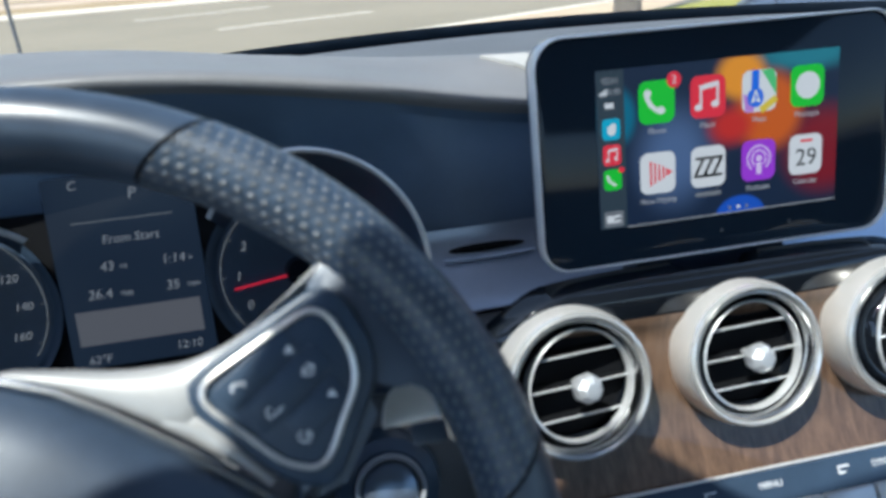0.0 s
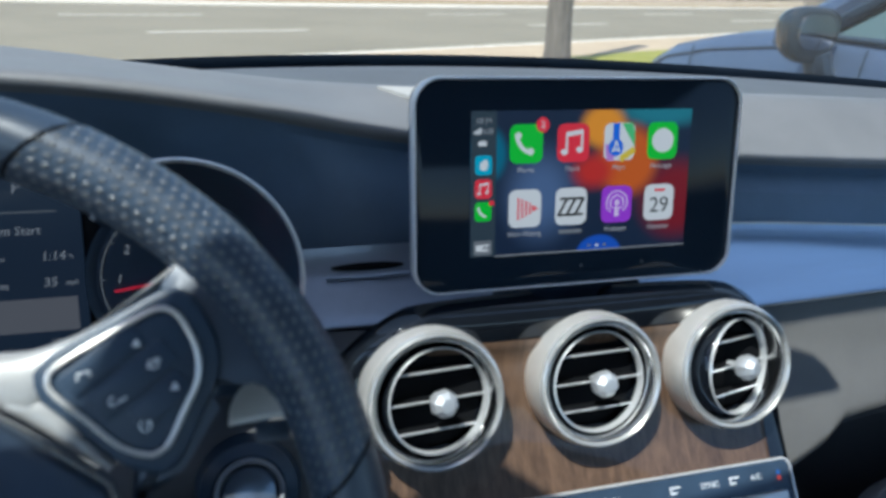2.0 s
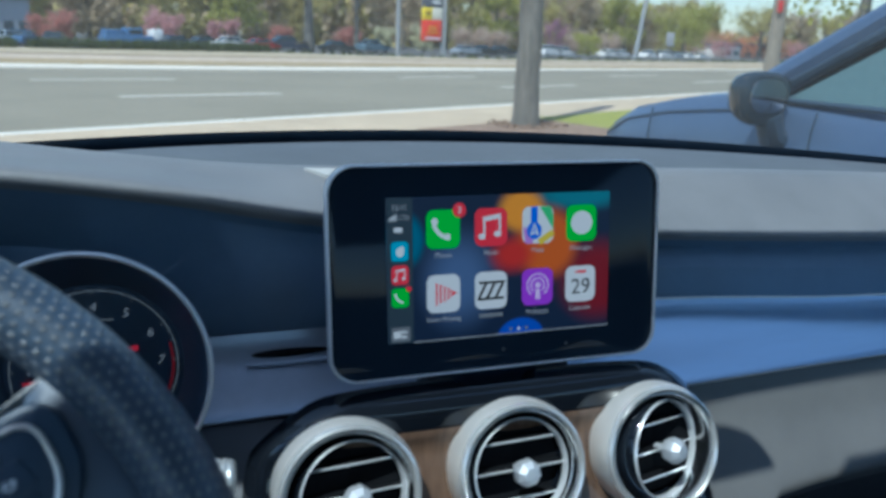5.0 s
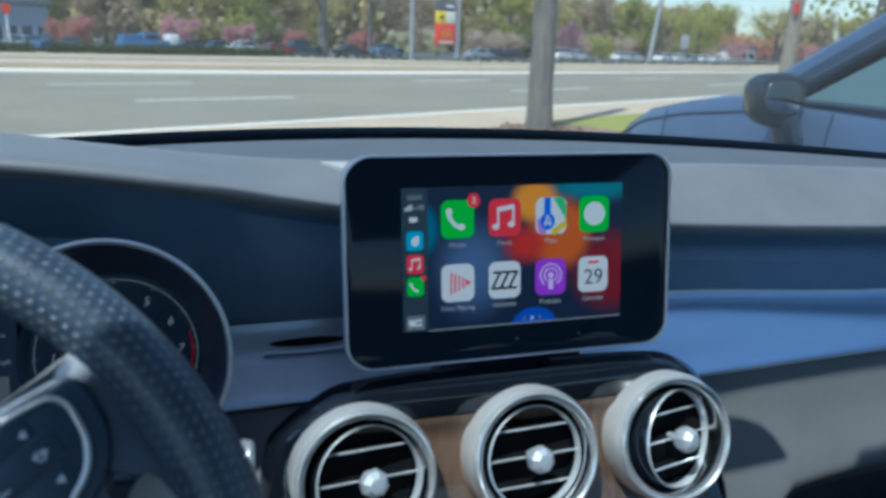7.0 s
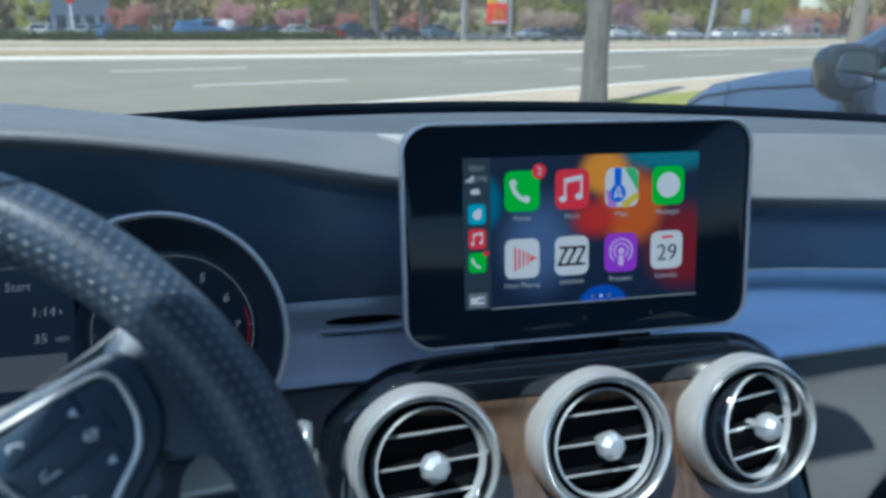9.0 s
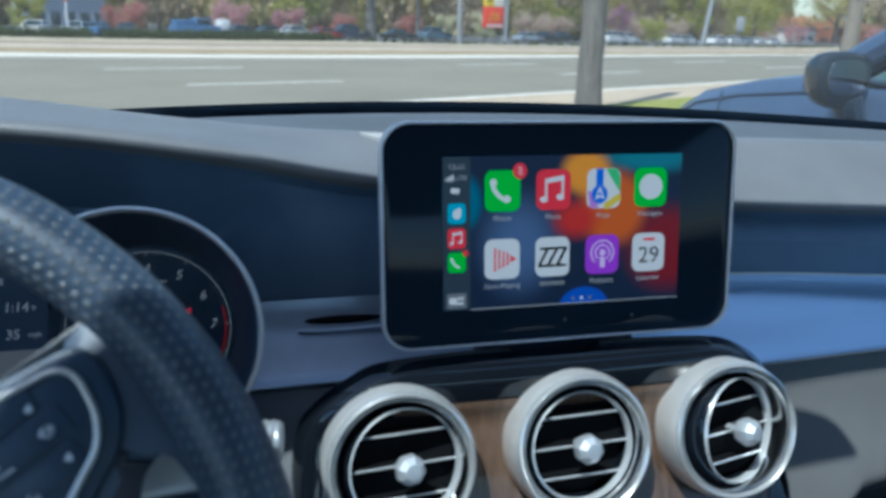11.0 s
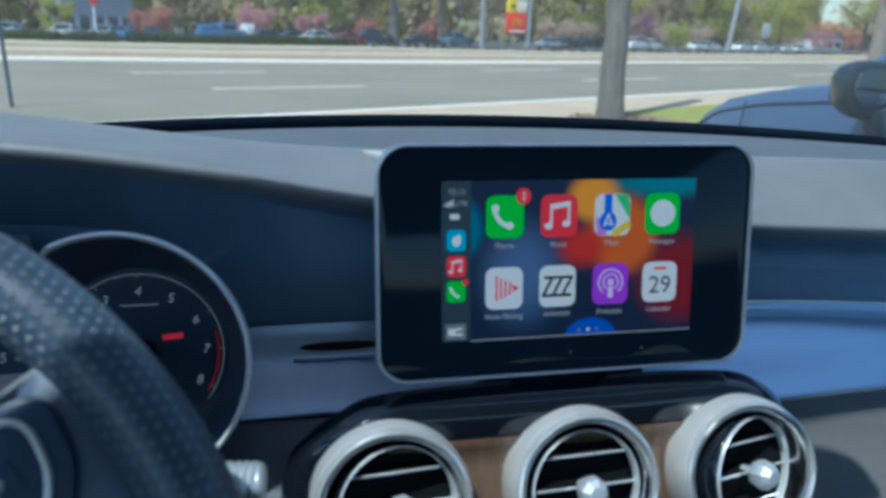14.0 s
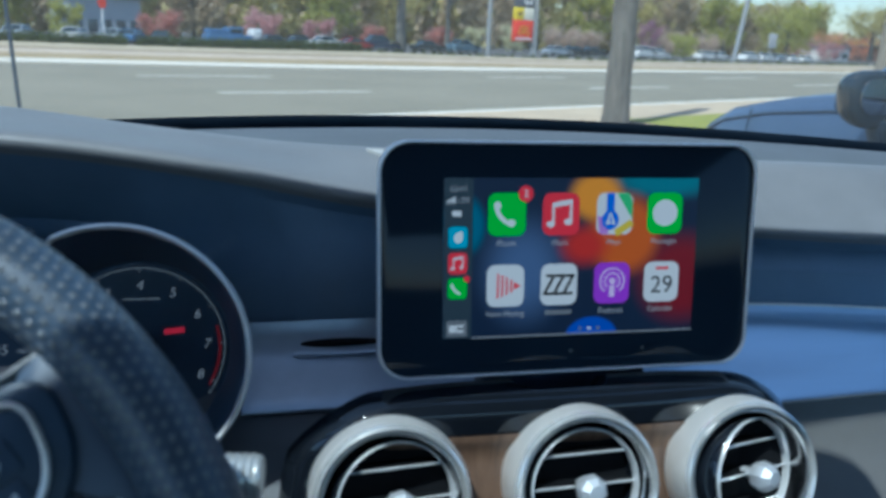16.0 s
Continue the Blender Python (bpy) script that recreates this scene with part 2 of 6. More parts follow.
# ---- building helpers ----
def finish(bm, name, mats, smooth=True, angle=35):
    bmesh.ops.recalc_face_normals(bm, faces=bm.faces)
    me = bpy.data.meshes.new(name)
    if smooth:
        for f in bm.faces:
            f.smooth = True
        for e in bm.edges:
            if len(e.link_faces) == 2 and e.calc_face_angle(0) > radians(angle):
                e.smooth = False
    bm.to_mesh(me)
    bm.free()
    for m in (mats if isinstance(mats, (list, tuple)) else [mats]):
        me.materials.append(m)
    return me


def part(name, bm, mat, parent=None, label="", smooth=True, m=None, angle=35):
    me = bm if isinstance(bm, bpy.types.Mesh) else finish(bm, name, mat, smooth, angle)
    ob = new(name, me)
    if parent:
        ob.parent = parent
    if m is not None:
        ob.matrix_local = m
    if label:
        ob["label"] = label
    return ob


def thing(name, m, label, category, group="", kind=""):
    ob = new(name)
    ob.empty_display_size = 0.05
    ob.matrix_world = m
    return tagged(ob, label, category, group, kind)


def grid(bm, rows, closed=False, cap=False, uv=None):
    """A sheet through rows of points; closed joins each row's ends. uv: a function of row and column."""
    vs = [[bm.verts.new(p) for p in row] for row in rows]
    n = len(rows[0])
    layer = bm.loops.layers.uv.verify() if uv else None
    for i in range(len(rows) - 1):
        for j in range(n if closed else n - 1):
            k = (j + 1) % n
            f = bm.faces.new((vs[i][j], vs[i + 1][j], vs[i + 1][k], vs[i][k]))
            if uv:
                for lp, (a, b) in zip(f.loops, ((i, j), (i + 1, j), (i + 1, j + 1), (i, j + 1))):
                    lp[layer].uv = uv(a, b)
    if cap and closed:
        bm.faces.new(vs[0])
        bm.faces.new(vs[-1][::-1])
    return bm


def box(bm, lo, hi, bevel=0.0, m=None):
    out = bmesh.ops.create_cube(bm, size=1.0)["verts"]
    s = [hi[k] - lo[k] for k in range(3)]
    c = [(hi[k] + lo[k]) / 2 for k in range(3)]
    bmesh.ops.scale(bm, vec=s, verts=out)
    bmesh.ops.translate(bm, vec=c, verts=out)
    if m is not None:
        bmesh.ops.transform(bm, matrix=m, verts=out)
    if bevel:
        edges = {e for v in out for e in v.link_edges}
        bmesh.ops.bevel(bm, geom=list(edges), offset=bevel, segments=2, affect='EDGES', profile=0.6)
    return bm


def lathe(bm, profile, steps=48, axis="y", arc=(0, 360)):
    """Turns (radius, height) pairs round the y axis (or z)."""
    full = arc[1] - arc[0] >= 360
    rows = []
    for i in range(steps + (0 if full else 1)):
        a = radians(arc[0] + (arc[1] - arc[0]) * i / steps)
        if axis == "y":
            rows.append([(r * math.sin(a), h, r * math.cos(a)) for r, h in profile])
        else:
            rows.append([(r * math.cos(a), r * math.sin(a), h) for r, h in profile])
    if full:
        rows.append(rows[0])
    grid(bm, rows)
    bmesh.ops.remove_doubles(bm, verts=bm.verts, dist=1e-6)
    return bm


def tube(bm, pts, radius, sides=10, cap=True):
    """A round bar along pts; radius a number or one for each point."""
    pts = [Vector(p) for p in pts]
    whole = pts[-1] - pts[0]
    flat_y = max(p.y for p in pts) - min(p.y for p in pts) < 1e-6
    ref = Vector((0, 1, 0)) if flat_y else Vector((1, 0, 0)) if abs(whole.z) > 0.7 * whole.length else Vector((0, 0, 1))
    rows = []
    for i, p in enumerate(pts):
        d = (pts[min(i + 1, len(pts) - 1)] - pts[max(i - 1, 0)]).normalized()
        a = d.cross(ref).normalized()
        b = d.cross(a)
        r = radius[i] if isinstance(radius, (list, tuple)) else radius
        rows.append([p + r * (math.cos(2 * math.pi * k / sides) * a + math.sin(2 * math.pi * k / sides) * b) for k in range(sides)])
    grid(bm, rows, closed=True, cap=cap)
    return bm


def round_rect(w, h, r, cx=0.0, cz=0.0, steps=6):
    pts = []
    for sx, sz, a0 in ((1, 1, 0), (-1, 1, 90), (-1, -1, 180), (1, -1, 270)):
        for k in range(steps + 1):
            a = radians(a0 + 90 * k / steps)
            pts.append((cx + sx * (w / 2 - r) + r * math.cos(a), cz + sz * (h / 2 - r) + r * math.sin(a)))
    return pts


def slab(bm, outline, y0, y1, bevel=0.0):
    """A plate with an outline in x and z, from y0 (front) to y1 (back), its front edge softened."""
    cx = sum(p[0] for p in outline) / len(outline)
    cz = sum(p[1] for p in outline) / len(outline)

    def inset(d):
        if not d:
            return outline
        out = []
        n = len(outline)
        for i, (x, z) in enumerate(outline):
            (ax, az), (bx, bz) = outline[i - 1], outline[(i + 1) % n]
            t = Vector((bx - ax, bz - az))
            t = t.normalized() if t.length > 0 else Vector((1, 0))
            nx, nz = t.y, -t.x
            if nx * (x - cx) + nz * (z - cz) < 0:
                nx, nz = -nx, -nz
            out.append((x - nx * d, z - nz * d))
        return out
    rings = [(y1, 0.0), (y0 + bevel, 0.0)] if bevel else [(y1, 0.0), (y0, 0.0)]
    if bevel:
        rings += [(y0 + bevel * 0.3, bevel * 0.3), (y0, bevel)]
    rows = [[(x, y, z) for x, z in inset(d)] for y, d in rings]
    grid(bm, rows, closed=True)
    bm.faces.new([bm.verts.new(p) for p in rows[-1]])
    bm.faces.new([bm.verts.new(p) for p in rows[0]])
    bmesh.ops.remove_doubles(bm, verts=bm.verts, dist=1e-6)
    return bm


def flat(bm, pts, y, thick=0.0003):
    return slab(bm, pts, y, y + thick)


def stroke(bm, pts, width, y, thick=0.0003):
    """A flat line of that width along pts in x and z."""
    for (ax, az), (bx, bz) in zip(pts, pts[1:]):
        d = Vector((bx - ax, bz - az)).normalized()
        n = Vector((-d.y, d.x)) * width / 2
        e = d * width * 0.25
        flat(bm, [(ax - e.x + n.x, az - e.y + n.y), (bx + e.x + n.x, bz + e.y + n.y), (bx + e.x - n.x, bz + e.y - n.y), (ax - e.x - n.x, az - e.y - n.y)], y, thick)
    return bm


def disc(bm, cx, cz, rx, rz, y, thick=0.0003, steps=24):
    return flat(bm, [(cx + rx * math.cos(2 * math.pi * k / steps), cz + rz * math.sin(2 * math.pi * k / steps)) for k in range(steps)], y, thick)


def arc_pts(cx, cz, r, a0, a1, steps=16):
    return [(cx + r * math.sin(radians(a0 + (a1 - a0) * k / steps)), cz + r * math.cos(radians(a0 + (a1 - a0) * k / steps))) for k in range(steps + 1)]


def words(name, text, size, mat, parent, x, z, y, align='CENTER', slant=0.0, bold=0.0):
    cu = bpy.data.curves.new(name, 'FONT')
    cu.body, cu.size, cu.align_x, cu.align_y, cu.shear, cu.offset = text, size, align, 'CENTER', slant, bold
    cu.extrude, cu.resolution_u = 0.0001, 3
    tmp = new(name, cu)
    bpy.context.view_layer.update()
    me = bpy.data.meshes.new_from_object(tmp.evaluated_get(bpy.context.evaluated_depsgraph_get()))
    bpy.data.objects.remove(tmp)
    bpy.data.curves.remove(cu)
    me.materials.clear()
    me.materials.append(mat)
    me.transform(pose(x, y, z, 90, 0, 0))
    me.name = name
    ob = new(name, me)
    ob.parent = parent
    return ob


def curve(table, x):
    """A smooth value through rows of (x, value), with no flat spots at the rows."""
    if x <= table[0][0]:
        return table[0][1]
    n = len(table)
    for i in range(n - 1):
        (a, va), (b, vb) = table[i], table[i + 1]
        if x <= b:
            h = b - a
            sl = (vb - va) / h
            s0 = sl if i == 0 else (vb - table[i - 1][1]) / (b - table[i - 1][0])
            s1 = sl if i == n - 2 else (table[i + 2][1] - va) / (table[i + 2][0] - a)
            t = (x - a) / h
            return (2 * t ** 3 - 3 * t ** 2 + 1) * va + (t ** 3 - 2 * t ** 2 + t) * h * s0 + (3 * t ** 2 - 2 * t ** 3) * vb + (t ** 3 - t ** 2) * h * s1
    return table[-1][1]


def lerp(table, x):
    """A smooth value from rows of (x, value)."""
    xs = [r[0] for r in table]
    if x <= xs[0]:
        return table[0][1]
    for (a, va), (b, vb) in zip(table, table[1:]):
        if x <= b:
            f = (x - a) / (b - a)
            f = f * f * (3 - 2 * f) * 0.5 + f * 0.5
            return va + (vb - va) * f
    return table[-1][1]

# ---- the dashboard of the car we sit in ----
X_STEPS = [-0.76 + 0.02 * i for i in range(77)]
FOLD_Z = [(-0.76, 1.035), (-0.55, 1.052), (-0.40, 1.058), (-0.34, 1.056), (-0.28, 1.050), (-0.195, 1.036), (-0.10, 1.018), (0.10, 1.000), (0.30, 0.987), (0.60, 0.976), (0.76, 0.972)]
FOLD_Y = [(-0.76, 0.06), (-0.40, 0.085), (-0.20, 0.10), (0.40, 0.10), (0.76, 0.07)]
CREST_Z = [(-0.76, 1.045), (-0.55, 1.066), (-0.43, 1.0685), (-0.36, 1.0655), (-0.26, 1.0535), (-0.15, 1.042), (0.0, 1.036), (0.3, 1.029), (0.76, 1.010)]


def glass_foot(x):
    return 0.425 - 0.135 * (x / 0.55) ** 2


def rounded(points, cuts=4):
    """A soft line through points in y and z."""
    out = []
    n = len(points)
    for i in range(n - 1):
        p0, p1, p2, p3 = (Vector(points[max(0, min(n - 1, k))]) for k in (i - 1, i, i + 1, i + 2))
        for k in range(cuts):
            t = k / cuts
            out.append(0.5 * (2 * p1 + (p2 - p0) * t + (2 * p0 - 5 * p1 + 4 * p2 - p3) * t * t + (3 * p1 - p0 - 3 * p2 + p3) * t ** 3))
    out.append(Vector(points[-1]))
    return out


def dashboard():
    dash = thing("dashboard", pose(0, 0, 0), "dark grey soft-touch car dashboard with sunlit top", "dashboard")
    rows = []
    for x in X_STEPS:
        fy, fz, cz = curve(FOLD_Y, x), curve(FOLD_Z, x), curve(CREST_Z, x)
        g = glass_foot(x)
        start = min(0.218, g - 0.05)
        yc = start - 0.03
        line = rounded([(start, cz - 0.003), (yc, cz), (fy + 0.055, fz + (cz - fz) * 0.72), (fy + 0.010, fz + 0.0055), (fy + 0.0015, fz - 0.0005), (fy + 0.006, fz - 0.007)])
        rows.append([(x, p.x, p.y) for p in line])
    part("top_pad", grid(bmesh.new(), rows), M["pad"], dash, "grained grey vinyl pad")
    rows = []
    for x in X_STEPS:
        g, cz = glass_foot(x), curve(CREST_Z, x)
        rows.append([(x, g + 0.03, 1.024 - 0.02 * (x / 0.7) ** 2), (x, g - 0.02, 1.030 - 0.016 * (x / 0.7) ** 2), (x, (g + min(0.218, g - 0.05)) / 2, min(1.034, cz - 0.003)), (x, min(0.218, g - 0.05) - 0.006, cz - 0.005)])
    part("defroster_panel", grid(bmesh.new(), rows), M["plastic"], dash, "hard grey plastic panel below the glass")
    # dark upright face below the fold, bluish shade and glare put into its colour
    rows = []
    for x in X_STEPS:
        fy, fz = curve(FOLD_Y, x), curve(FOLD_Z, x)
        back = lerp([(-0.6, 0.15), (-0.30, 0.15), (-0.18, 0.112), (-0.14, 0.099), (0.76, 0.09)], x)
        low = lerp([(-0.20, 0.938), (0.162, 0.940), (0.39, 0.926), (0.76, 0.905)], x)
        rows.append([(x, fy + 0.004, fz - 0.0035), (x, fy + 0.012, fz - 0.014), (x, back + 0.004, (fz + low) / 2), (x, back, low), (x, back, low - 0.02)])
    part("upright_face", grid(bmesh.new(), rows), M["face"], dash, "vinyl face with blue shade in its colour")
    # alloy trim shelf; blue sky sheen right and shade left are put into the colours
    for side, xs in (("trim_strip", [x for x in X_STEPS if x > 0.05]), ("trim_strip", [-0.19 + 0.01 * i for i in range(25)])):
        rows = []
        for x in xs:
            top = lerp([(-0.20, 0.938), (0.162, 0.940), (0.39, 0.926), (0.76, 0.905)], x)
            end = lerp([(-0.2, 0.918), (0.10, 0.909), (0.32, 0.914), (0.50, 0.916), (0.76, 0.905)], x)
            if xs[0] < 0:
                line = rounded([(0.096, top + 0.003), (0.093, top - 0.006), (0.086, top - 0.017), (0.075, 0.910), (0.064, 0.901), (0.058, 0.897), (0.066, 0.890)])
                rows.append([(x, p.x, p.y) for p in line])
                continue
            line = rounded([(0.094, top + 0.002), (0.089, top - 0.002), (0.072, top - 0.0035), (0.054, top - (top - end) * 0.36), (0.030, end + 0.003), (0.016, end - 0.004), (0.024, end - 0.010)])
            rows.append([(x, p.x, p.y) for p in line])
        part(side, grid(bmesh.new(), rows), M["trim"] if xs[0] > 0 else M["trim_shaded"], dash, "brushed alloy trim strip, sheen and shade in colour")
    b = bmesh.new()
    slot = [(0.026 * math.cos(a), 0.0028 * math.sin(a)) for a in [2 * math.pi * k / 28 for k in range(28)]]
    slab(b, slot, -0.001, 0.004, 0.001)
    part("vent_slot", b, M["deep"], dash, "narrow dark slot", m=pose(-0.128, 0.0895, 0.928, -30, 0, 0))
    b = bmesh.new()
    tube(b, [(-0.030 + 0.006 * k, 0.0, -0.0050 - 0.0006 * math.sin(math.pi * k / 10)) for k in range(11)], 0.0012, 8)
    part("slot_edge", b, M["trim_shaded"], dash, m=pose(-0.128, 0.0865, 0.9275, -30, 0, 0))
    b = bmesh.new()
    tube(b, [(x, 0.0925, lerp([(-0.20, 0.938), (0.162, 0.940), (0.39, 0.926), (0.76, 0.905)], x) + 0.003) for x in [0.10 + 0.033 * k for k in range(20)]], 0.0009, 6)
    part("trim_edge", b, M["satin"], dash)
    # lower pad, in the dimmed copy of the pad vinyl
    rows = []
    for x in [0.10 + 0.02 * i for i in range(34)]:
        zt = lerp([(0.10, 0.790), (0.16, 0.798), (0.19, 0.807), (0.224, 0.826), (0.283, 0.831), (0.40, 0.837), (0.76, 0.850)], x)
        yt = 0.010 - (0.862 - zt) * 0.62
        line = rounded([(0.045, 0.912), (0.028, 0.903), (0.020, 0.885), (0.010, 0.862), (yt + 0.003, zt + 0.006), (yt - 0.001, zt - 0.004), (yt + 0.002, zt - 0.012), (yt + 0.012, zt - 0.024), (yt + 0.032, zt - 0.034), (0.05, zt - 0.05), (0.05, 0.66), (0.05, 0.45)])
        bulge = -0.03 * (x - 0.30)
        rows.append([(x, p.x + bulge, p.y) for p in line])
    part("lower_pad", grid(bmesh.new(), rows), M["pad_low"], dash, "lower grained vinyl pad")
    rows = []
    for x in [0.15 + 0.01 * i for i in range(62)]:
        zt = lerp([(0.15, 0.715), (0.18, 0.735), (0.20, 0.752), (0.235, 0.783), (0.28, 0.793), (0.40, 0.798), (0.76, 0.81)], x)
        line = rounded([(-0.030, zt - 0.06), (-0.036, zt - 0.012), (-0.048, zt - 0.001), (-0.056, zt - 0.006), (-0.075, zt - 0.03), (-0.085, zt - 0.07), (-0.08, 0.62), (0.0, 0.50)])
        rows.append([(x, p.x, p.y) for p in line])
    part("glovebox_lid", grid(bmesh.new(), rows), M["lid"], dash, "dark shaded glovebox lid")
    rows = []
    for x in [-0.76 + 0.02 * i for i in range(34)]:
        line = rounded([(0.11, 0.90), (0.05, 0.893), (0.025, 0.882), (0.0, 0.865), (-0.010, 0.84), (-0.018, 0.80), (-0.02, 0.70), (0.03, 0.50)])
        drop = lerp([(-0.27, 0.034), (-0.20, 0.0)], x)
        rows.append([(x, p.x, p.y - drop) for p in line])
    part("knee_panel", grid(bmesh.new(), rows), M["cabin"], dash, "dark panel under the instruments")
    # small sun patch where the pad meets the display foot, built as a pale wedge
    b = bmesh.new()
    vs = [b.verts.new(p) for p in ((-0.104, 0.180, 1.0375), (-0.070, 0.178, 1.0365), (-0.050, 0.150, 1.0300), (-0.060, 0.128, 1.0220), (-0.082, 0.158, 1.0330))]
    b.faces.new(vs)
    out = bmesh.ops.extrude_face_region(b, geom=b.faces[:])
    bmesh.ops.translate(b, vec=(0, 0, 0.003), verts=[v for v in out["geom"] if isinstance(v, bmesh.types.BMVert)])
    part("sun_wedge", b, plain("pale sun patch grey", (0.42, 0.41, 0.39), 0.5), dash, "pale wedge standing for a sun patch")
    b = bmesh.new()
    tube(b, [(0.248, -0.082, 0.765), (0.258, -0.080, 0.769), (0.268, -0.080, 0.768), (0.280, -0.076, 0.775)], [0.001, 0.003, 0.003, 0.001], 8)
    part("badge", b, M["chrome"], dash, "small chrome badge")
    return dash


dashboard()


def cabin_shell():
    """Plain walls that close the car: headliner, pillars, doors, rear."""
    # edges of the unseen roof, bent to set where sun and shadow fall inside
    def header(x):
        return lerp([(-0.70, -0.09), (-0.5, -0.040), (-0.40, -0.0395), (-0.34, -0.0405), (-0.30, -0.0430), (-0.255, -0.0465), (-0.21, -0.0495), (0.0, -0.057), (0.3, -0.062), (0.70, -0.10)], x)
    def roof_rear(x):
        return lerp([(-0.70, -0.37), (-0.54, -0.357), (-0.485, -0.337), (-0.43, -0.299), (-0.40, -0.287), (-0.37, -0.272), (-0.33, -0.262), (-0.27, -0.31), (-0.15, -0.305), (0.0, -0.266), (0.03, -0.248), (0.70, -0.244)], x)
    def roof_front(x):
        return lerp([(-0.70, -0.187), (-0.15, -0.187), (0.0, -0.181), (0.70, -0.181)], x)
    xs = [-0.70 + 0.004 * i for i in range(351)]
    for name, lift, mat in (("ceiling", 0.0, M["lining"]), ("roof_panel", 0.035, M["black"])):
        # front strip, added opening that lets the sun in, rear part, side strips
        front = [[(x, header(x) - lift * 0.3, 1.42 + lift - 0.05 * (x / 0.7) ** 2), (x, roof_front(x), 1.425 + lift - 0.05 * (x / 0.7) ** 2)] for x in xs]
        rear = [[(x, y, 1.44 + lift - 0.05 * (x / 0.7) ** 2) for y in (roof_rear(x), -0.9, -1.6, -2.2)] for x in xs]
        b = grid(grid(bmesh.new(), front), rear)
        for s in (-1, 1):
            grid(b, [[(x * s, y, 1.43 + lift - 0.05 * (x / 0.7) ** 2) for y in (-0.187, -0.30, -0.45)] for x in (0.60, 0.65, 0.70)])
        tagged(part(name, b, mat), "unseen grey woven headliner" if lift == 0 else "unseen car roof cut to shape sunlight", "ceiling" if lift == 0 else "roof", kind="structure")
    for s in (-1, 1):
        b = bmesh.new()
        tube(b, [(s * 0.78, 0.30, 0.98), (s * 0.74, 0.05, 1.18), (s * 0.69, -0.30, 1.40)], [0.05, 0.045, 0.045], 10)
        tagged(part("trim_pillar", b, M["lining"]), "grey windscreen pillar of the car", "pillar", kind="structure")
        b = box(bmesh.new(), (s * 0.78 - 0.03, -2.2, 0.10), (s * 0.78 + 0.03, 0.32, 0.96), 0.01)
        tagged(part("wall_door_side", b, M["cabin"]), "dark inner side of the car", "door", kind="structure")
    b = box(bmesh.new(), (-0.75, -2.26, 0.10), (0.75, -2.2, 1.0), 0.01)
    tagged(part("wall_rear", b, M["cabin"]), "dark rear wall of the cabin", "wall", kind="structure")
    b = box(bmesh.new(), (-0.75, -2.2, 0.06), (0.75, 0.45, 0.10), 0.0)
    tagged(part("floor", b, M["carpet"]), "black carpeted car floor", "floor", kind="structure")
    b = bmesh.new()
    box(b, (-0.75, 0.44, 0.10), (0.75, 0.46, 0.99))
    tagged(part("wall_bulkhead", b, M["black"]), "black bulkhead behind the dashboard", "wall", kind="structure")
    # windscreen with its black lower band
    rows = []
    for x in xs:
        lo, hi = Vector((x, glass_foot(x) + 0.05, 1.024 - 0.02 * (x / 0.7) ** 2)), Vector((x * 0.92, header(x), 1.43 - 0.05 * (x / 0.7) ** 2))
        rows.append([tuple(lo.lerp(hi, k / 6)) for k in range(7)])
    w = part("window_1", grid(bmesh.new(), rows), M["windscreen"])
    w.visible_shadow = False
    tagged(w, "clear raked car windscreen", "window", kind="structure")
    rows = []
    for x in xs:
        lo, hi = Vector((x, glass_foot(x) + 0.042, 1.022 - 0.02 * (x / 0.7) ** 2)), Vector((x * 0.92, header(x), 1.43 - 0.05 * (x / 0.7) ** 2))
        rows.append([tuple(lo - Vector((0, 0, 0.03))), tuple(lo), tuple(lo.lerp(hi, 0.04))])
    tagged(part("trim", grid(bmesh.new(), rows), M["black"]), "black band along the foot of the windscreen", "trim", kind="structure")
    # bonnet of our own car, below the line of sight
    rows = []
    for x in [-0.8 + 0.1 * i for i in range(17)]:
        rows.append([(x, glass_foot(x * 0.85) + 0.04, 0.985 - 0.06 * (x / 0.8) ** 2), (x, 0.9, 0.95 - 0.08 * (x / 0.8) ** 2), (x, 1.45, 0.86 - 0.10 * (x / 0.8) ** 2), (x, 1.6, 0.70), (x, 1.62, 0.3)])
    tagged(part("wall_bonnet", grid(bmesh.new(), rows), M["black"]), "dark bonnet of the car we sit in", "bonnet", kind="structure")


cabin_shell()


def rear_view_mirror():
    """Added blocker under the roof above the view; its outline shades a corner of the lower pad."""
    t = thing("rear_view_mirror", pose(0, 0, 0), "small unseen shade blocker hung under the roof edge", "mirror")
    out = [(-0.060, -0.168), (-0.030, -0.1695), (-0.014, -0.1725), (0.000, -0.178), (0.006, -0.186), (0.0085, -0.200), (-0.060, -0.2015)]
    b = bmesh.new()
    lo = [b.verts.new((x, y, 1.355)) for x, y in out]
    hi = [b.verts.new((x, y, 1.363)) for x, y in out]
    b.faces.new(lo)
    b.faces.new(hi[::-1])
    for i in range(len(out)):
        k = (i + 1) % len(out)
        b.faces.new((lo[i], lo[k], hi[k], hi[i]))
    part("housing", b, M["black"], t)
    part("stem", tube(bmesh.new(), [(-0.052, -0.176, 1.36), (-0.056, -0.160, 1.40), (-0.058, -0.150, 1.425)], 0.006, 8), M["black"], t)
    return t


rear_view_mirror()


# ---- centre console: walnut panel, vents, switches ----
def panel_y(z):
    return -0.007 - (0.89 - z) * 0.30 - 4.2 * max(0.0, 0.87 - z) ** 2


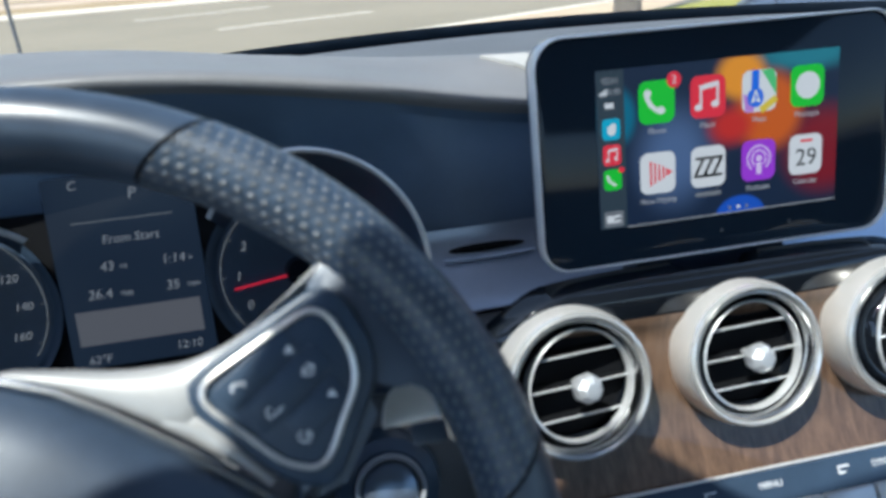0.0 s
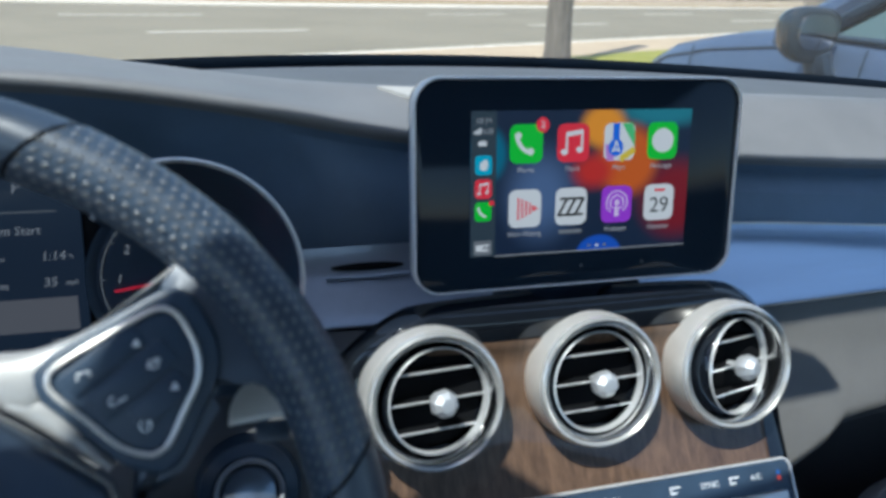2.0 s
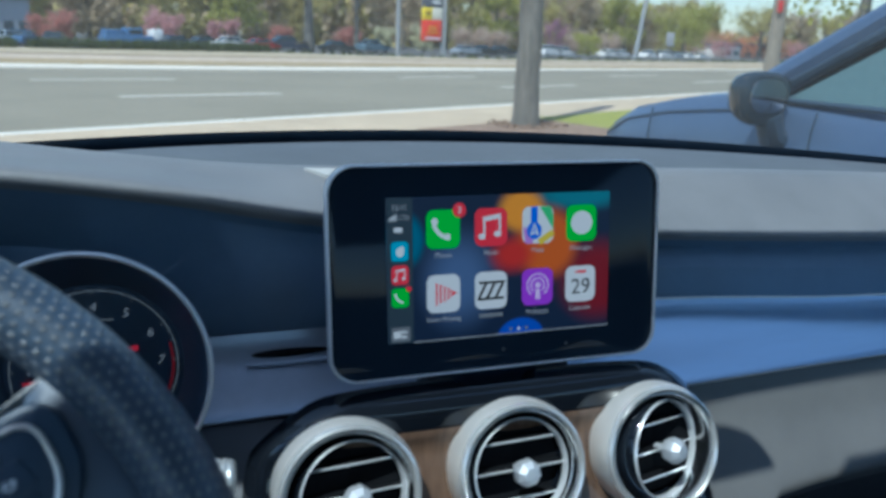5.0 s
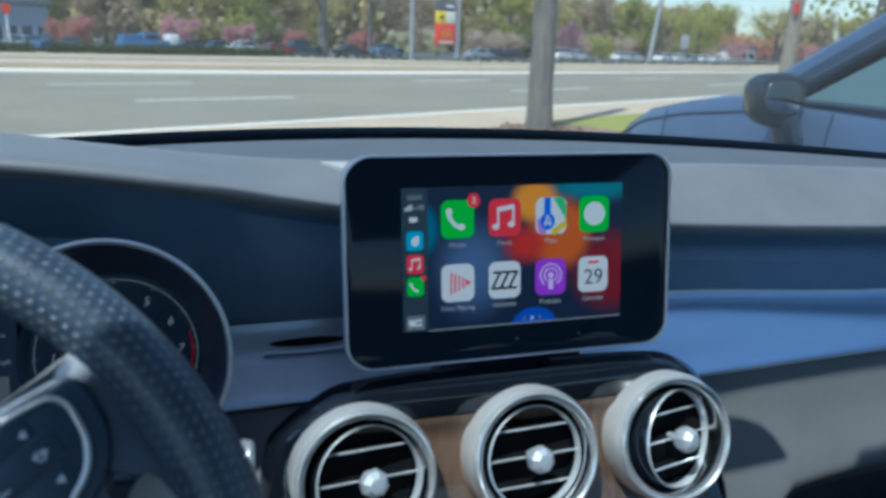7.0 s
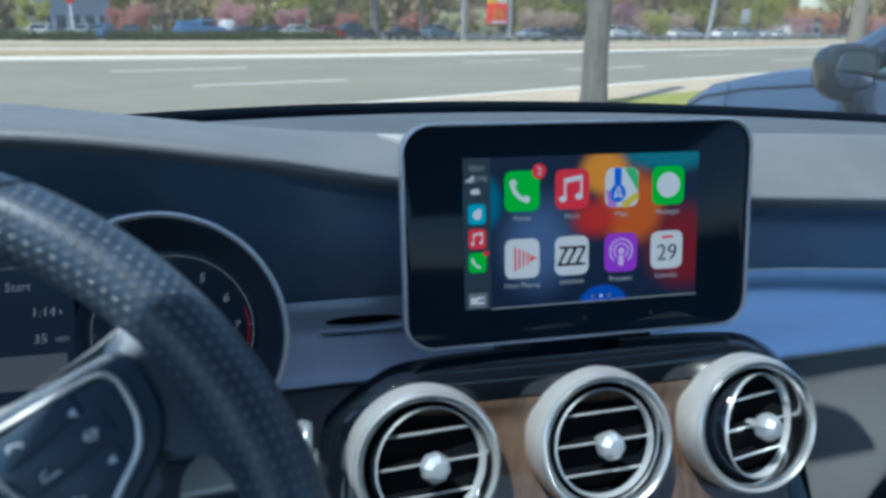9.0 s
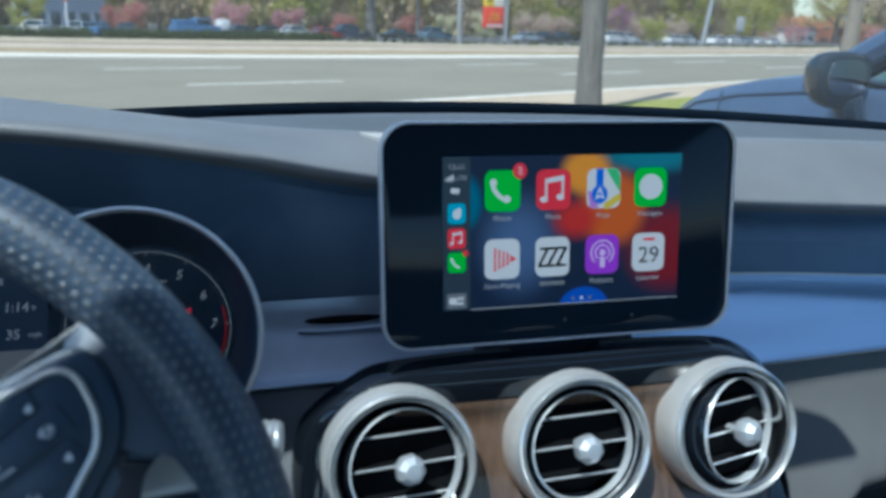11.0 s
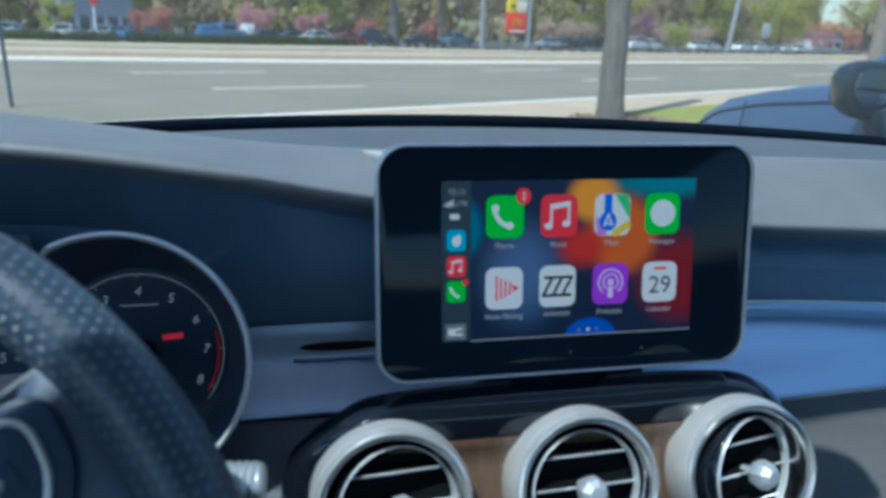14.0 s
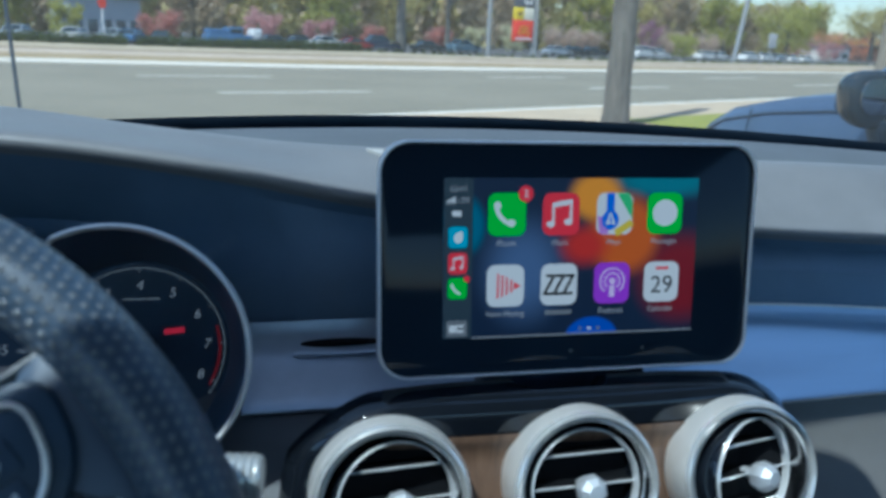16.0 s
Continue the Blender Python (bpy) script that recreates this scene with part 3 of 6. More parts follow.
PANEL_HALF = [(0.70, 0.148), (0.78, 0.158), (0.845, 0.161), (0.875, 0.160), (0.895, 0.156), (0.903, 0.152), (0.915, 0.141), (0.925, 0.126), (0.9303, 0.110), (0.9318, 0.088), (0.9326, 0.062), (0.9330, 0.03)]


def centre_console():
    con = thing("centre_console", pose(-0.008, 0, 0), "walnut and black lacquer centre console", "console")
    zs = [0.70, 0.74, 0.78, 0.80, 0.815, 0.83, 0.845, 0.86, 0.875, 0.883, 0.89, 0.895, 0.899, 0.903, 0.907, 0.911, 0.915, 0.918, 0.921, 0.9235, 0.9255, 0.9275, 0.929, 0.9303, 0.9312, 0.9319, 0.9325, 0.9330]

    def sheet(inner, lift):
        rows = []
        for z in zs:
            w = curve(PANEL_HALF, z) - inner
            zz = z - inner * max(0, (z - 0.86) / 0.08)
            row = []
            for k in range(-20, 21):
                f = k / 20
                x = w * math.copysign(1 - (1 - abs(f)) ** 1.6, f)
                edge = max(0.0, (abs(x) - (w - 0.012)) / 0.012)
                top = max(0.0, (z - 0.922) / 0.0175)
                lip = max(0.0, min(1.0, (zz - 0.896) / 0.012))
                y = panel_y(min(zz, 0.898)) * lip + panel_y(zz) * (1 - lip) - 0.002 * lip + lift + 0.016 * edge ** 2 + 0.022 * top ** 2 - 0.004 * (1 - (x / 0.16) ** 2)
                row.append((x, y, zz))
            rows.append(row)
        return rows
    rows = sheet(0.0, 0.0)
    skirt = [[(x, y + 0.02, z - 0.012) for x, y, z in rows[-1]]]
    b = grid(bmesh.new(), rows + skirt)
    for s in (0, -1):
        side = [[r[s] for r in rows], [(r[s][0], r[s][1] + 0.014, r[s][2] - 0.012) for r in rows], [(r[s][0] * 0.99, r[s][1] + 0.03, r[s][2] - 0.05) for r in rows]]
        grid(b, side)
    bmesh.ops.remove_doubles(b, verts=b.verts, dist=1e-5)
    part("lacquer_frame", b, M["gloss"], con, "glossy black lacquer frame")
    part("wood_panel", grid(bmesh.new(), [[(x, y, z) for x, y, z in r] for r in sheet(0.014, -0.0012) if r[0][2] < 0.913]), M["wood"], con, "open-pore walnut panel in sunlight")
    return con


centre_console()
VENT_TURN = -16


def air_vent(x, y, z, yaw, pitch, slide, label):
    v = thing("air_vent", pose(x, y, z, VENT_TURN, 0, 0), label, "air vent", "three round console vents")
    b = bmesh.new()
    lathe(b, [(0.0395, 0.040), (0.0425, 0.030), (0.0428, 0.016), (0.0425, 0.006), (0.0414, 0.0015)], 64)
    part("barrel", b, M["satin"], v, "satin silver barrel")
    b = lathe(bmesh.new(), [(0.0414, 0.0015), (0.0404, -0.0008), (0.0392, -0.0014), (0.0380, -0.0004), (0.0372, 0.003), (0.0368, 0.012), (0.0365, 0.030)], 64)
    part("front_lip", b, M["lip"], v, "polished front lip")
    b = bmesh.new()
    lathe(b, [(0.0366, 0.012), (0.0372, 0.0015), (0.0362, 0.0), (0.0352, 0.0015), (0.0346, 0.008), (0.0344, 0.020)], 64)
    part("chrome_ring", b, M["chrome"], v, "polished chrome ring")
    part("back_plate", disc(bmesh.new(), 0, 0, 0.0366, 0.0366, 0.0195, 0.001, 40), M["deep"], v)
    n = part("nozzle", lathe(bmesh.new(), [(0.0338, 0.030), (0.0342, 0.016), (0.0335, 0.007), (0.0318, 0.0045), (0.0312, 0.006), (0.0310, 0.014), (0.030, 0.0185), (0.0, 0.019)], 56), M["gloss"], v, "black swivelling nozzle", m=pose(slide, 0.002, -0.001, pitch, 0, yaw))
    part("nozzle_ring", lathe(bmesh.new(), [(0.0316, 0.006), (0.0322, 0.0036), (0.0314, 0.0026), (0.0306, 0.004), (0.0305, 0.008)], 56), M["bright"], n, "thin chrome ring")
    for dz in (-0.0175, 0.0, 0.0175):
        half = math.sqrt(0.0304 ** 2 - dz ** 2)
        b = bmesh.new()
        box(b, (-half, 0.0075, dz - 0.0006), (half, 0.017, dz + 0.0006))
        s = part("slat", b, M["deep"], n)
        b = bmesh.new()
        tube(b, [(-half, 0.0068, dz), (half, 0.0068, dz)], 0.0007, 8)
        part("slat_edge", b, M["bright"], n, "chrome slat edge")
    b = bmesh.new()
    prof = [(0.0, -0.0095), (0.0046, -0.0090), (0.0078, -0.0055), (0.0086, -0.0010), (0.0072, 0.0030), (0.0030, 0.0052), (0.0028, 0.012)]
    rows = []
    for i in range(9):
        a = 2 * math.pi * (i + 0.3) / 8
        rows.append([(r * math.sin(a), h, r * math.cos(a)) for r, h in prof])
    grid(b, rows)
    bmesh.ops.remove_doubles(b, verts=b.verts, dist=1e-6)
    part("knob", b, plain("faceted chrome", (0.60, 0.61, 0.63), 0.5, metal=0.55), n, "faceted chrome knob", smooth=True, angle=30)
    part("hollow", disc(bmesh.new(), 0, 0, 0.0302, 0.0302, 0.0175, 0.001, 32), M["deep"], n)
    return v


air_vent(-0.1105, -0.035, 0.890, 8, 0, 0.0032, "round satin silver air vent facing straight")
air_vent(-0.0050, -0.035, 0.890, 4, 0, 0.0012, "round satin silver air vent in the middle")
air_vent(0.0935, -0.035, 0.889, 19, 0, 0.0062, "round satin silver air vent swivelled away")


def switch_row():
    row = thing("climate_panel", pose(-0.004, panel_y(0.805) - 0.004, 0.805, -34, 0, 0), "black climate switch panel with silver frame", "switch panel")
    part("panel_body", slab(bmesh.new(), round_rect(0.285, 0.034, 0.006), -0.002, 0.02, 0.001), M["black"], row)
    b = bmesh.new()
    outline = round_rect(0.285, 0.034, 0.006)
    tube(b, [(x, -0.0022, z) for x, z in outline + outline[:1]], 0.0011, 6, cap=False)
    part("silver_frame", b, M["satin"], row, "thin silver frame")
    for k in range(8):
        b = slab(bmesh.new(), round_rect(0.0325, 0.012, 0.0015, -0.1185 + 0.0339 * k, -0.0092), -0.0055, 0.004, 0.0012)
        part("switch", b, M["satin"], row, "silver toggle switch")
    names = ((-0.060, "AUTO"), (0.004, "MENU"), (0.078, "SYNC"), (0.114, "A/C"))
    for x, s in names:
        words("lettering", s, 0.0055, M["mark"], row, x, 0.0075, -0.0026)
    for x in (-0.118, -0.088, -0.034, 0.052, 0.097):
        b = bmesh.new()
        stroke(b, [(x - 0.0035, 0.0095), (x + 0.0035, 0.0095)], 0.0012, -0.0026)
        stroke(b, [(x - 0.0035, 0.0060), (x + 0.0010, 0.0060)], 0.0012, -0.0026)
        stroke(b, [(x - 0.0030, 0.0060), (x - 0.0030, 0.0095)], 0.0010, -0.0026)
        part("symbol", b, M["mark"], row)
    part("light", disc(bmesh.new(), 0.132, 0.0085, 0.0016, 0.0016, -0.0027), lit("blue dot", (0.1, 0.3, 0.9), 0.8), row)
    part("light", disc(bmesh.new(), 0.132, 0.0050, 0.0016, 0.0016, -0.0027), lit("red dot", (0.9, 0.1, 0.08), 0.8), row)
    return row


switch_row()


# ---- the display on top ----
def display():
    d = thing("infotainment_display", pose(0, 0.0262, 1.0, -7.6, 0, 0), "free-standing black car display with silver rim showing app icons", "display")
    W, H = 0.2262, 0.1335
    part("housing", slab(bmesh.new(), round_rect(W - 0.002, H - 0.002, 0.016, steps=10), 0.0012, 0.013, 0.0), M["black"], d)
    part("glass", slab(bmesh.new(), round_rect(W - 0.003, H - 0.003, 0.0155, steps=10), -0.0006, 0.004, 0.0008), M["glass_black"], d, "glossy black cover glass")
    o = round_rect(W, H, 0.017, steps=12)
    b = grid(bmesh.new(), [[(x * fx, y, z * fz) for x, z in o + o[:1]] for fx, fz, y in ((0.985, 0.975, 0.0004), (0.986, 0.977, -0.0020), (0.990, 0.984, -0.0030), (0.996, 0.993, -0.0022), (0.999, 0.998, -0.0008), (1.0, 1.0, 0.001), (0.998, 0.997, 0.008), (0.985, 0.98, 0.013))])
    part("rim", b, plain("pale silver rim", (0.90, 0.90, 0.90), 0.28, coat=0.6), d, "thin silver rim")
    b = bmesh.new()
    box(b, (-0.05, 0.012, -0.09), (0.05, 0.035, -0.02), 0.006)
    part("foot", b, M["black"], d, "black foot")
    scr = part("screen", flat(bmesh.new(), [(-0.0770, -0.0438), (0.0755, -0.0438), (0.0755, 0.0465), (-0.0770, 0.0465)], -0.0010), M["picture"], d, "lit screen with colourful picture")
    Y = -0.0014
    part("sidebar", flat(bmesh.new(), [(-0.0768, -0.0436), (-0.0605, -0.0436), (-0.0605, 0.0463), (-0.0768, 0.0463)], -0.0013), lit("sidebar grey", (0.035, 0.055, 0.075), 1.0), scr)
    part("bottom_line", stroke(bmesh.new(), [(-0.060, -0.0437), (0.0755, -0.0437)], 0.0007, -0.0014), lit("line grey", (0.35, 0.36, 0.38), 1.0), scr)
    white, red = lit("icon white", (0.80, 0.80, 0.80), 1.0), lit("icon red", (0.85, 0.03, 0.06), 1.0)
    S = 0.0218

    def icon(cx, cz, color, name, size=S):
        ic = part("icon", slab(bmesh.new(), round_rect(size, size * 1.1, size * 0.22, cx, cz), Y - 0.0003, Y), color, scr)
        if name:
            words("lettering", name, 0.0044, lit("label grey", (0.45, 0.45, 0.47), 1.0), scr, cx, cz - size * 0.55 - 0.0042, Y - 0.0003)
        return ic
    cols, r1, r2 = (-0.0410, -0.0092, 0.0232, 0.0544), 0.0262, -0.0142
    YG = Y - 0.0008
    # telephone
    green = lit("icon green", (0.045, 0.62, 0.035), 1.0)
    ic = icon(cols[0], r1, green, "Phone")
    b = stroke(bmesh.new(), arc_pts(cols[0] + 0.006, r1 + 0.0065, 0.0125, 195, 265, 10), 0.0026, YG)
    for a in (197, 263):
        px, pz = arc_pts(cols[0] + 0.006, r1 + 0.0065, 0.0118, a, a, 1)[0]
        disc(b, px, pz, 0.0022, 0.0022, YG - 0.0001)
    part("glyph", b, white, ic)
    part("badge", disc(bmesh.new(), cols[0] + 0.0105, r1 + 0.0115, 0.0043, 0.0046, YG), red, ic, "red badge")
    words("lettering", "2", 0.0062, white, ic, cols[0] + 0.0105, r1 + 0.0115, YG - 0.0002)
    # music
    ic = icon(cols[1], r1, red, "Music")
    b = bmesh.new()

    def note(bm, cx, cz, s, y):
        for dx in (-0.22, 0.26):
            disc(bm, cx + (dx - 0.07) * s, cz - (0.26 - 0.06 * (dx > 0)) * s, 0.11 * s, 0.085 * s, y)
            stroke(bm, [(cx + dx * s, cz - (0.26 - 0.06 * (dx > 0)) * s), (cx + dx * s, cz + (0.24 + 0.06 * (dx > 0)) * s)], 0.06 * s, y)
        stroke(bm, [(cx - 0.22 * s, cz + 0.24 * s), (cx + 0.26 * s, cz + 0.32 * s)], 0.13 * s, y)
    note(b, cols[1], r1, S, YG)
    part("glyph", b, white, ic)
    # map
    ic = icon(cols[2], r1, white, "Maps")
    part("glyph", flat(bmesh.new(), [(cols[2] + 0.001, r1 + 0.0118), (cols[2] + 0.0085, r1 + 0.0118), (cols[2] + 0.0106, r1 + 0.006), (cols[2] + 0.0106, r1 - 0.003)], YG), lit("map green", (0.12, 0.60, 0.20), 1.0), ic)
    part("glyph", flat(bmesh.new(), [(cols[2] - 0.0106, r1 - 0.001), (cols[2] - 0.003, r1 - 0.004), (cols[2] - 0.004, r1 - 0.0118), (cols[2] - 0.0090, r1 - 0.0115)], YG), lit("map violet", (0.55, 0.25, 0.70), 1.0), ic)
    part("glyph", stroke(bmesh.new(), [(cols[2] + 0.0015, r1 - 0.0108), (cols[2] + 0.0098, r1 - 0.0055)], 0.004, YG), lit("map yellow", (0.80, 0.60, 0.05), 1.0), ic)
    b = stroke(bmesh.new(), [(cols[2] - 0.003, r1 - 0.002), (cols[2] - 0.003, r1 + 0.0108)], 0.0046, YG - 0.0002)
    disc(b, cols[2] - 0.003, r1 - 0.0035, 0.0052, 0.0056, YG - 0.0003)
    part("glyph", b, lit("map blue", (0.02, 0.16, 0.80), 1.0), ic)
    b = stroke(bmesh.new(), [(cols[2] - 0.0055, r1 - 0.006), (cols[2] - 0.003, r1 + 0.0005), (cols[2] - 0.0005, r1 - 0.006), (cols[2] - 0.003, r1 - 0.0045), (cols[2] - 0.0055, r1 - 0.006)], 0.0009, YG - 0.0008)
    part("glyph", b, white, ic)
    # messages
    ic = icon(cols[3], r1, green, "Messages")
    part("glyph", disc(bmesh.new(), cols[3], r1 + 0.0003, 0.0078, 0.0078, YG), white, ic)
    # player
    ic = icon(cols[0], r2, white, "Now Playing")
    b = bmesh.new()
    for k, h in enumerate((0.0068, 0.0058, 0.0046, 0.0034)):
        stroke(b, [(cols[0] - 0.0046 + 0.0026 * k, r2 - h), (cols[0] - 0.0046 + 0.0026 * k, r2 + h)], 0.0011, YG)
    flat(b, [(cols[0] + 0.0048, r2 + 0.0022), (cols[0] + 0.0088, r2), (cols[0] + 0.0048, r2 - 0.0022)], YG)
    part("glyph", b, red, ic)
    # black zigzag mark
    ic = icon(cols[1], r2, white, "")
    b = bmesh.new()
    for k in range(3):
        x0 = cols[1] - 0.0088 + 0.0058 * k
        stroke(b, [(x0 + 0.001, r2 + 0.0052), (x0 + 0.0056, r2 + 0.0052), (x0, r2 - 0.0052), (x0 + 0.0052, r2 - 0.0052)], 0.0016, YG)
    part("glyph", b, lit("icon black", (0.004, 0.004, 0.005), 1.0), ic)
    part("caption_bar", flat(bmesh.new(), [(cols[1] - 0.008, r2 - 0.0174), (cols[1] + 0.008, r2 - 0.0174), (cols[1] + 0.008, r2 - 0.0150), (cols[1] - 0.008, r2 - 0.0150)], Y - 0.0003), lit("caption grey", (0.22, 0.23, 0.25), 1.0), scr)
    # podcasts
    ic = icon(cols[2], r2, lit("icon violet", (0.38, 0.05, 0.72), 1.0), "Podcasts")
    b = bmesh.new()
    for r in (0.0074, 0.0046):
        stroke(b, arc_pts(cols[2], r2 + 0.0012, r, -140, 140, 20), 0.0009, YG)
    disc(b, cols[2], r2 + 0.0012, 0.0020, 0.0020, YG - 0.0001)
    stroke(b, [(cols[2], r2 - 0.0022), (cols[2], r2 - 0.0072)], 0.0032, YG - 0.0001)
    part("glyph", b, lit("pale violet", (0.80, 0.62, 0.92), 1.0), ic)
    # calendar
    ic = icon(cols[3], r2, white, "Calendar")
    words("lettering", "29", 0.0145, lit("calendar grey", (0.06, 0.06, 0.065), 1.0), ic, cols[3], r2 - 0.002, YG)
    part("glyph", stroke(bmesh.new(), [(cols[3] - 0.0035, r2 + 0.0082), (cols[3] + 0.0035, r2 + 0.0082)], 0.0016, YG), red, ic)
    # side bar
    words("lettering", "12:11", 0.0046, lit("label grey", (0.45, 0.45, 0.47)), scr, -0.0688, 0.0405, Y - 0.0002)
    b = bmesh.new()
    for k in range(4):
        stroke(b, [(-0.0750 + 0.0013 * k, 0.0328), (-0.0750 + 0.0013 * k, 0.0338 + 0.0008 * k)], 0.0009, YG)
    part("signal_bars", b, white, scr)
    words("lettering", "LTE", 0.0040, lit("label grey", (0.45, 0.45, 0.47)), scr, -0.0658, 0.0342, Y - 0.0002)
    part("battery", slab(bmesh.new(), round_rect(0.0052, 0.0030, 0.0006, -0.0698, 0.0270), YG, YG + 0.0003), white, scr)
    for z, c in ((0.0138, lit("icon cyan", (0.03, 0.45, 0.65))), (-0.0008, red), (-0.0150, green)):
        ic = icon(-0.0688, z, c, "", 0.0108)
        b = bmesh.new()
        if c is red:
            note(b, -0.0688, z, 0.0108, YG)
        elif c is green:
            stroke(b, arc_pts(-0.0688 + 0.003, z + 0.0032, 0.0062, 195, 265, 8), 0.0015, YG)
        else:
            disc(b, -0.0688, z - 0.0004, 0.0026, 0.0030, YG)
            disc(b, -0.0675, z + 0.0016, 0.0014, 0.0018, YG - 0.0001)
        part("glyph", b, white, ic)
    part("badge", disc(bmesh.new(), -0.0636, -0.0096, 0.0018, 0.0018, YG), red, scr, "red badge")
    ic = part("icon", slab(bmesh.new(), round_rect(0.0118, 0.0090, 0.001, -0.0690, -0.0378), YG, YG + 0.0003), lit("tile grey", (0.20, 0.21, 0.23)), scr)
    b = stroke(bmesh.new(), [(-0.0725, -0.0378), (-0.0700, -0.0378)], 0.0040, YG - 0.0005)
    for dz in (-0.0015, 0.0015):
        stroke(b, [(-0.0685, -0.0378 + dz), (-0.0655, -0.0378 + dz)], 0.0013, YG - 0.0005)
    part("glyph", b, white, ic)
    for k, x in enumerate((0.0045, 0.0100, 0.0155)):
        part("page_dot", disc(bmesh.new(), x, -0.0405, 0.0010, 0.0010, YG), white if k == 1 else lit("caption grey", (0.22, 0.23, 0.25)), scr)
    for x in (0.0, 0.045):
        part("sensor_mark", disc(bmesh.new(), x, -0.054, 0.0010, 0.0010, -0.0010), plain("faint grey mark", (0.08, 0.09, 0.10)), d)
    return d


display()


# ---- steering wheel ----
def loop_line(pts, cuts=3):
    """A closed soft line through points."""
    n, out = len(pts), []
    for i in range(n):
        p0, p1, p2, p3 = (Vector(pts[(i + k) % n]) for k in (-1, 0, 1, 2))
        for k in range(cuts):
            t = k / cuts
            q = 0.5 * (2 * p1 + (p2 - p0) * t + (2 * p0 - 5 * p1 + 4 * p2 - p3) * t * t + (3 * p1 - p0 - 3 * p2 + p3) * t ** 3)
            out.append((q.x, q.y))
    return out


def steering_wheel():
    w = thing("steering_wheel", pose(-0.354, -0.162, 0.912, -26.35, 0, 0), "black leather steering wheel with perforated grips and silver spokes", "steering wheel")
    R = 0.1737

    def rim(a0, a1, fat=1.0, uv=None, skew=0.0):
        steps = max(6, int((a1 - a0) / 3))
        rows = []
        for i in range(steps + 1):
            th = radians(a0 + (a1 - a0) * i / steps)
            row = []
            for k in range(24):
                ph = 2 * math.pi * k / 24
                rr = R + 0.0143 * fat * math.cos(ph)
                yy = 0.0180 * fat * math.sin(ph)
                t2 = th + radians(lerp([(-80, 3.5), (-24, -3.0), (24, 3.0), (80, -3.5)], math.degrees(th)) if abs(math.degrees(th)) < 100 else 0.0) * math.cos(ph)
                row.append((rr * math.sin(t2), yy, rr * math.cos(t2)))
            rows.append(row)
        return grid(bmesh.new(), rows, closed=True, cap=True, uv=uv)
    part("rim", rim(-23.5, 23.5), M["leather"], w, "smooth black leather rim top")
    for a0, a1 in ((24.2, 79.5), (-79.5, -24.2)):
        n = max(6, int((a1 - a0) / 3))
        part("grip", rim(a0, a1, 1.02, uv=lambda i, j: (i * (a1 - a0) / n * 0.0174 * R / 0.0049, j / 24 * 23)), M["perf"], w, "perforated black leather grip")
    part("rim", rim(80.2, 279.8), M["leather"], w, "smooth black leather lower rim")
    for a in (23.85, -23.85, 79.85, -79.85):
        part("seam", rim(a - 0.4, a + 0.4, 0.965), M["deep"], w, "dark seam")
    for s in (1, -1):
        def mirror(pts):
            return [(x * s, z) for x, z in pts]
        # leather thumb rest behind the spoke
        b = slab(bmesh.new(), mirror([(0.108, 0.108), (0.114, 0.116), (0.128, 0.119), (0.146, 0.098), (0.158, 0.072), (0.164, 0.050), (0.158, 0.0525), (0.152, 0.0620), (0.1465, 0.0690), (0.140, 0.0722), (0.1335, 0.0718), (0.1265, 0.0675), (0.1225, 0.0620), (0.109, 0.042), (0.100, 0.030), (0.095, 0.03), (0.098, 0.07)]), -0.009, 0.014, 0.005)
        part("spoke", b, M["leather"], w, "black leather spoke root")
        def along(pts, n=26):
            line = rounded(mirror(pts), 6)
            lens = [0.0]
            for p, q in zip(line, line[1:]):
                lens.append(lens[-1] + (q - p).length)
            out, k = [], 0
            for i in range(n):
                want = lens[-1] * i / (n - 1)
                while k < len(lens) - 2 and lens[k + 1] < want:
                    k += 1
                f = (want - lens[k]) / max(1e-9, lens[k + 1] - lens[k])
                out.append(line[k].lerp(line[k + 1], min(1, f)))
            return out
        up = along([(0.0121, 0.0925), (0.030, 0.0895), (0.0436, 0.0870), (0.056, 0.0862), (0.0665, 0.0866), (0.0835, 0.0922), (0.0998, 0.1030), (0.1140, 0.1140), (0.1185, 0.1165)])
        mid = along([(0.0121, 0.0905), (0.0278, 0.0842), (0.0435, 0.0754), (0.0560, 0.0670), (0.0650, 0.0618), (0.0705, 0.0700), (0.0745, 0.0822), (0.0860, 0.0915), (0.0958, 0.0990), (0.1100, 0.1080), (0.1185, 0.1145)])
        tail_a = along([(0.0600, 0.0705), (0.0680, 0.0705), (0.0735, 0.0672), (0.082, 0.055), (0.091, 0.0445)])
        tail_b = along([(0.0560, 0.0670), (0.0673, 0.0586), (0.078, 0.050), (0.084, 0.045), (0.0875, 0.0415)])
        b = bmesh.new()
        for edge_a, edge_b, y0 in ((up, mid, -0.0150), (tail_a, tail_b, -0.0146)):
            rows = []
            for p, q in zip(edge_a, edge_b):
                row = []
                for f, dy in ((-0.02, 0.014), (0.0, 0.0045), (0.06, 0.0018), (0.2, 0.0), (0.5, -0.0006), (0.8, 0.0), (0.94, 0.0018), (1.0, 0.0045), (1.02, 0.014)):
                    m_ = p.lerp(q, f)
                    row.append((m_.x, y0 + dy + 0.008 * (abs(m_.x) / 0.118) ** 2, m_.y))
                rows.append(row)
            grid(b, rows)
        part("spoke_trim", b, M["spoke"], w, "satin silver spoke trim", angle=70)
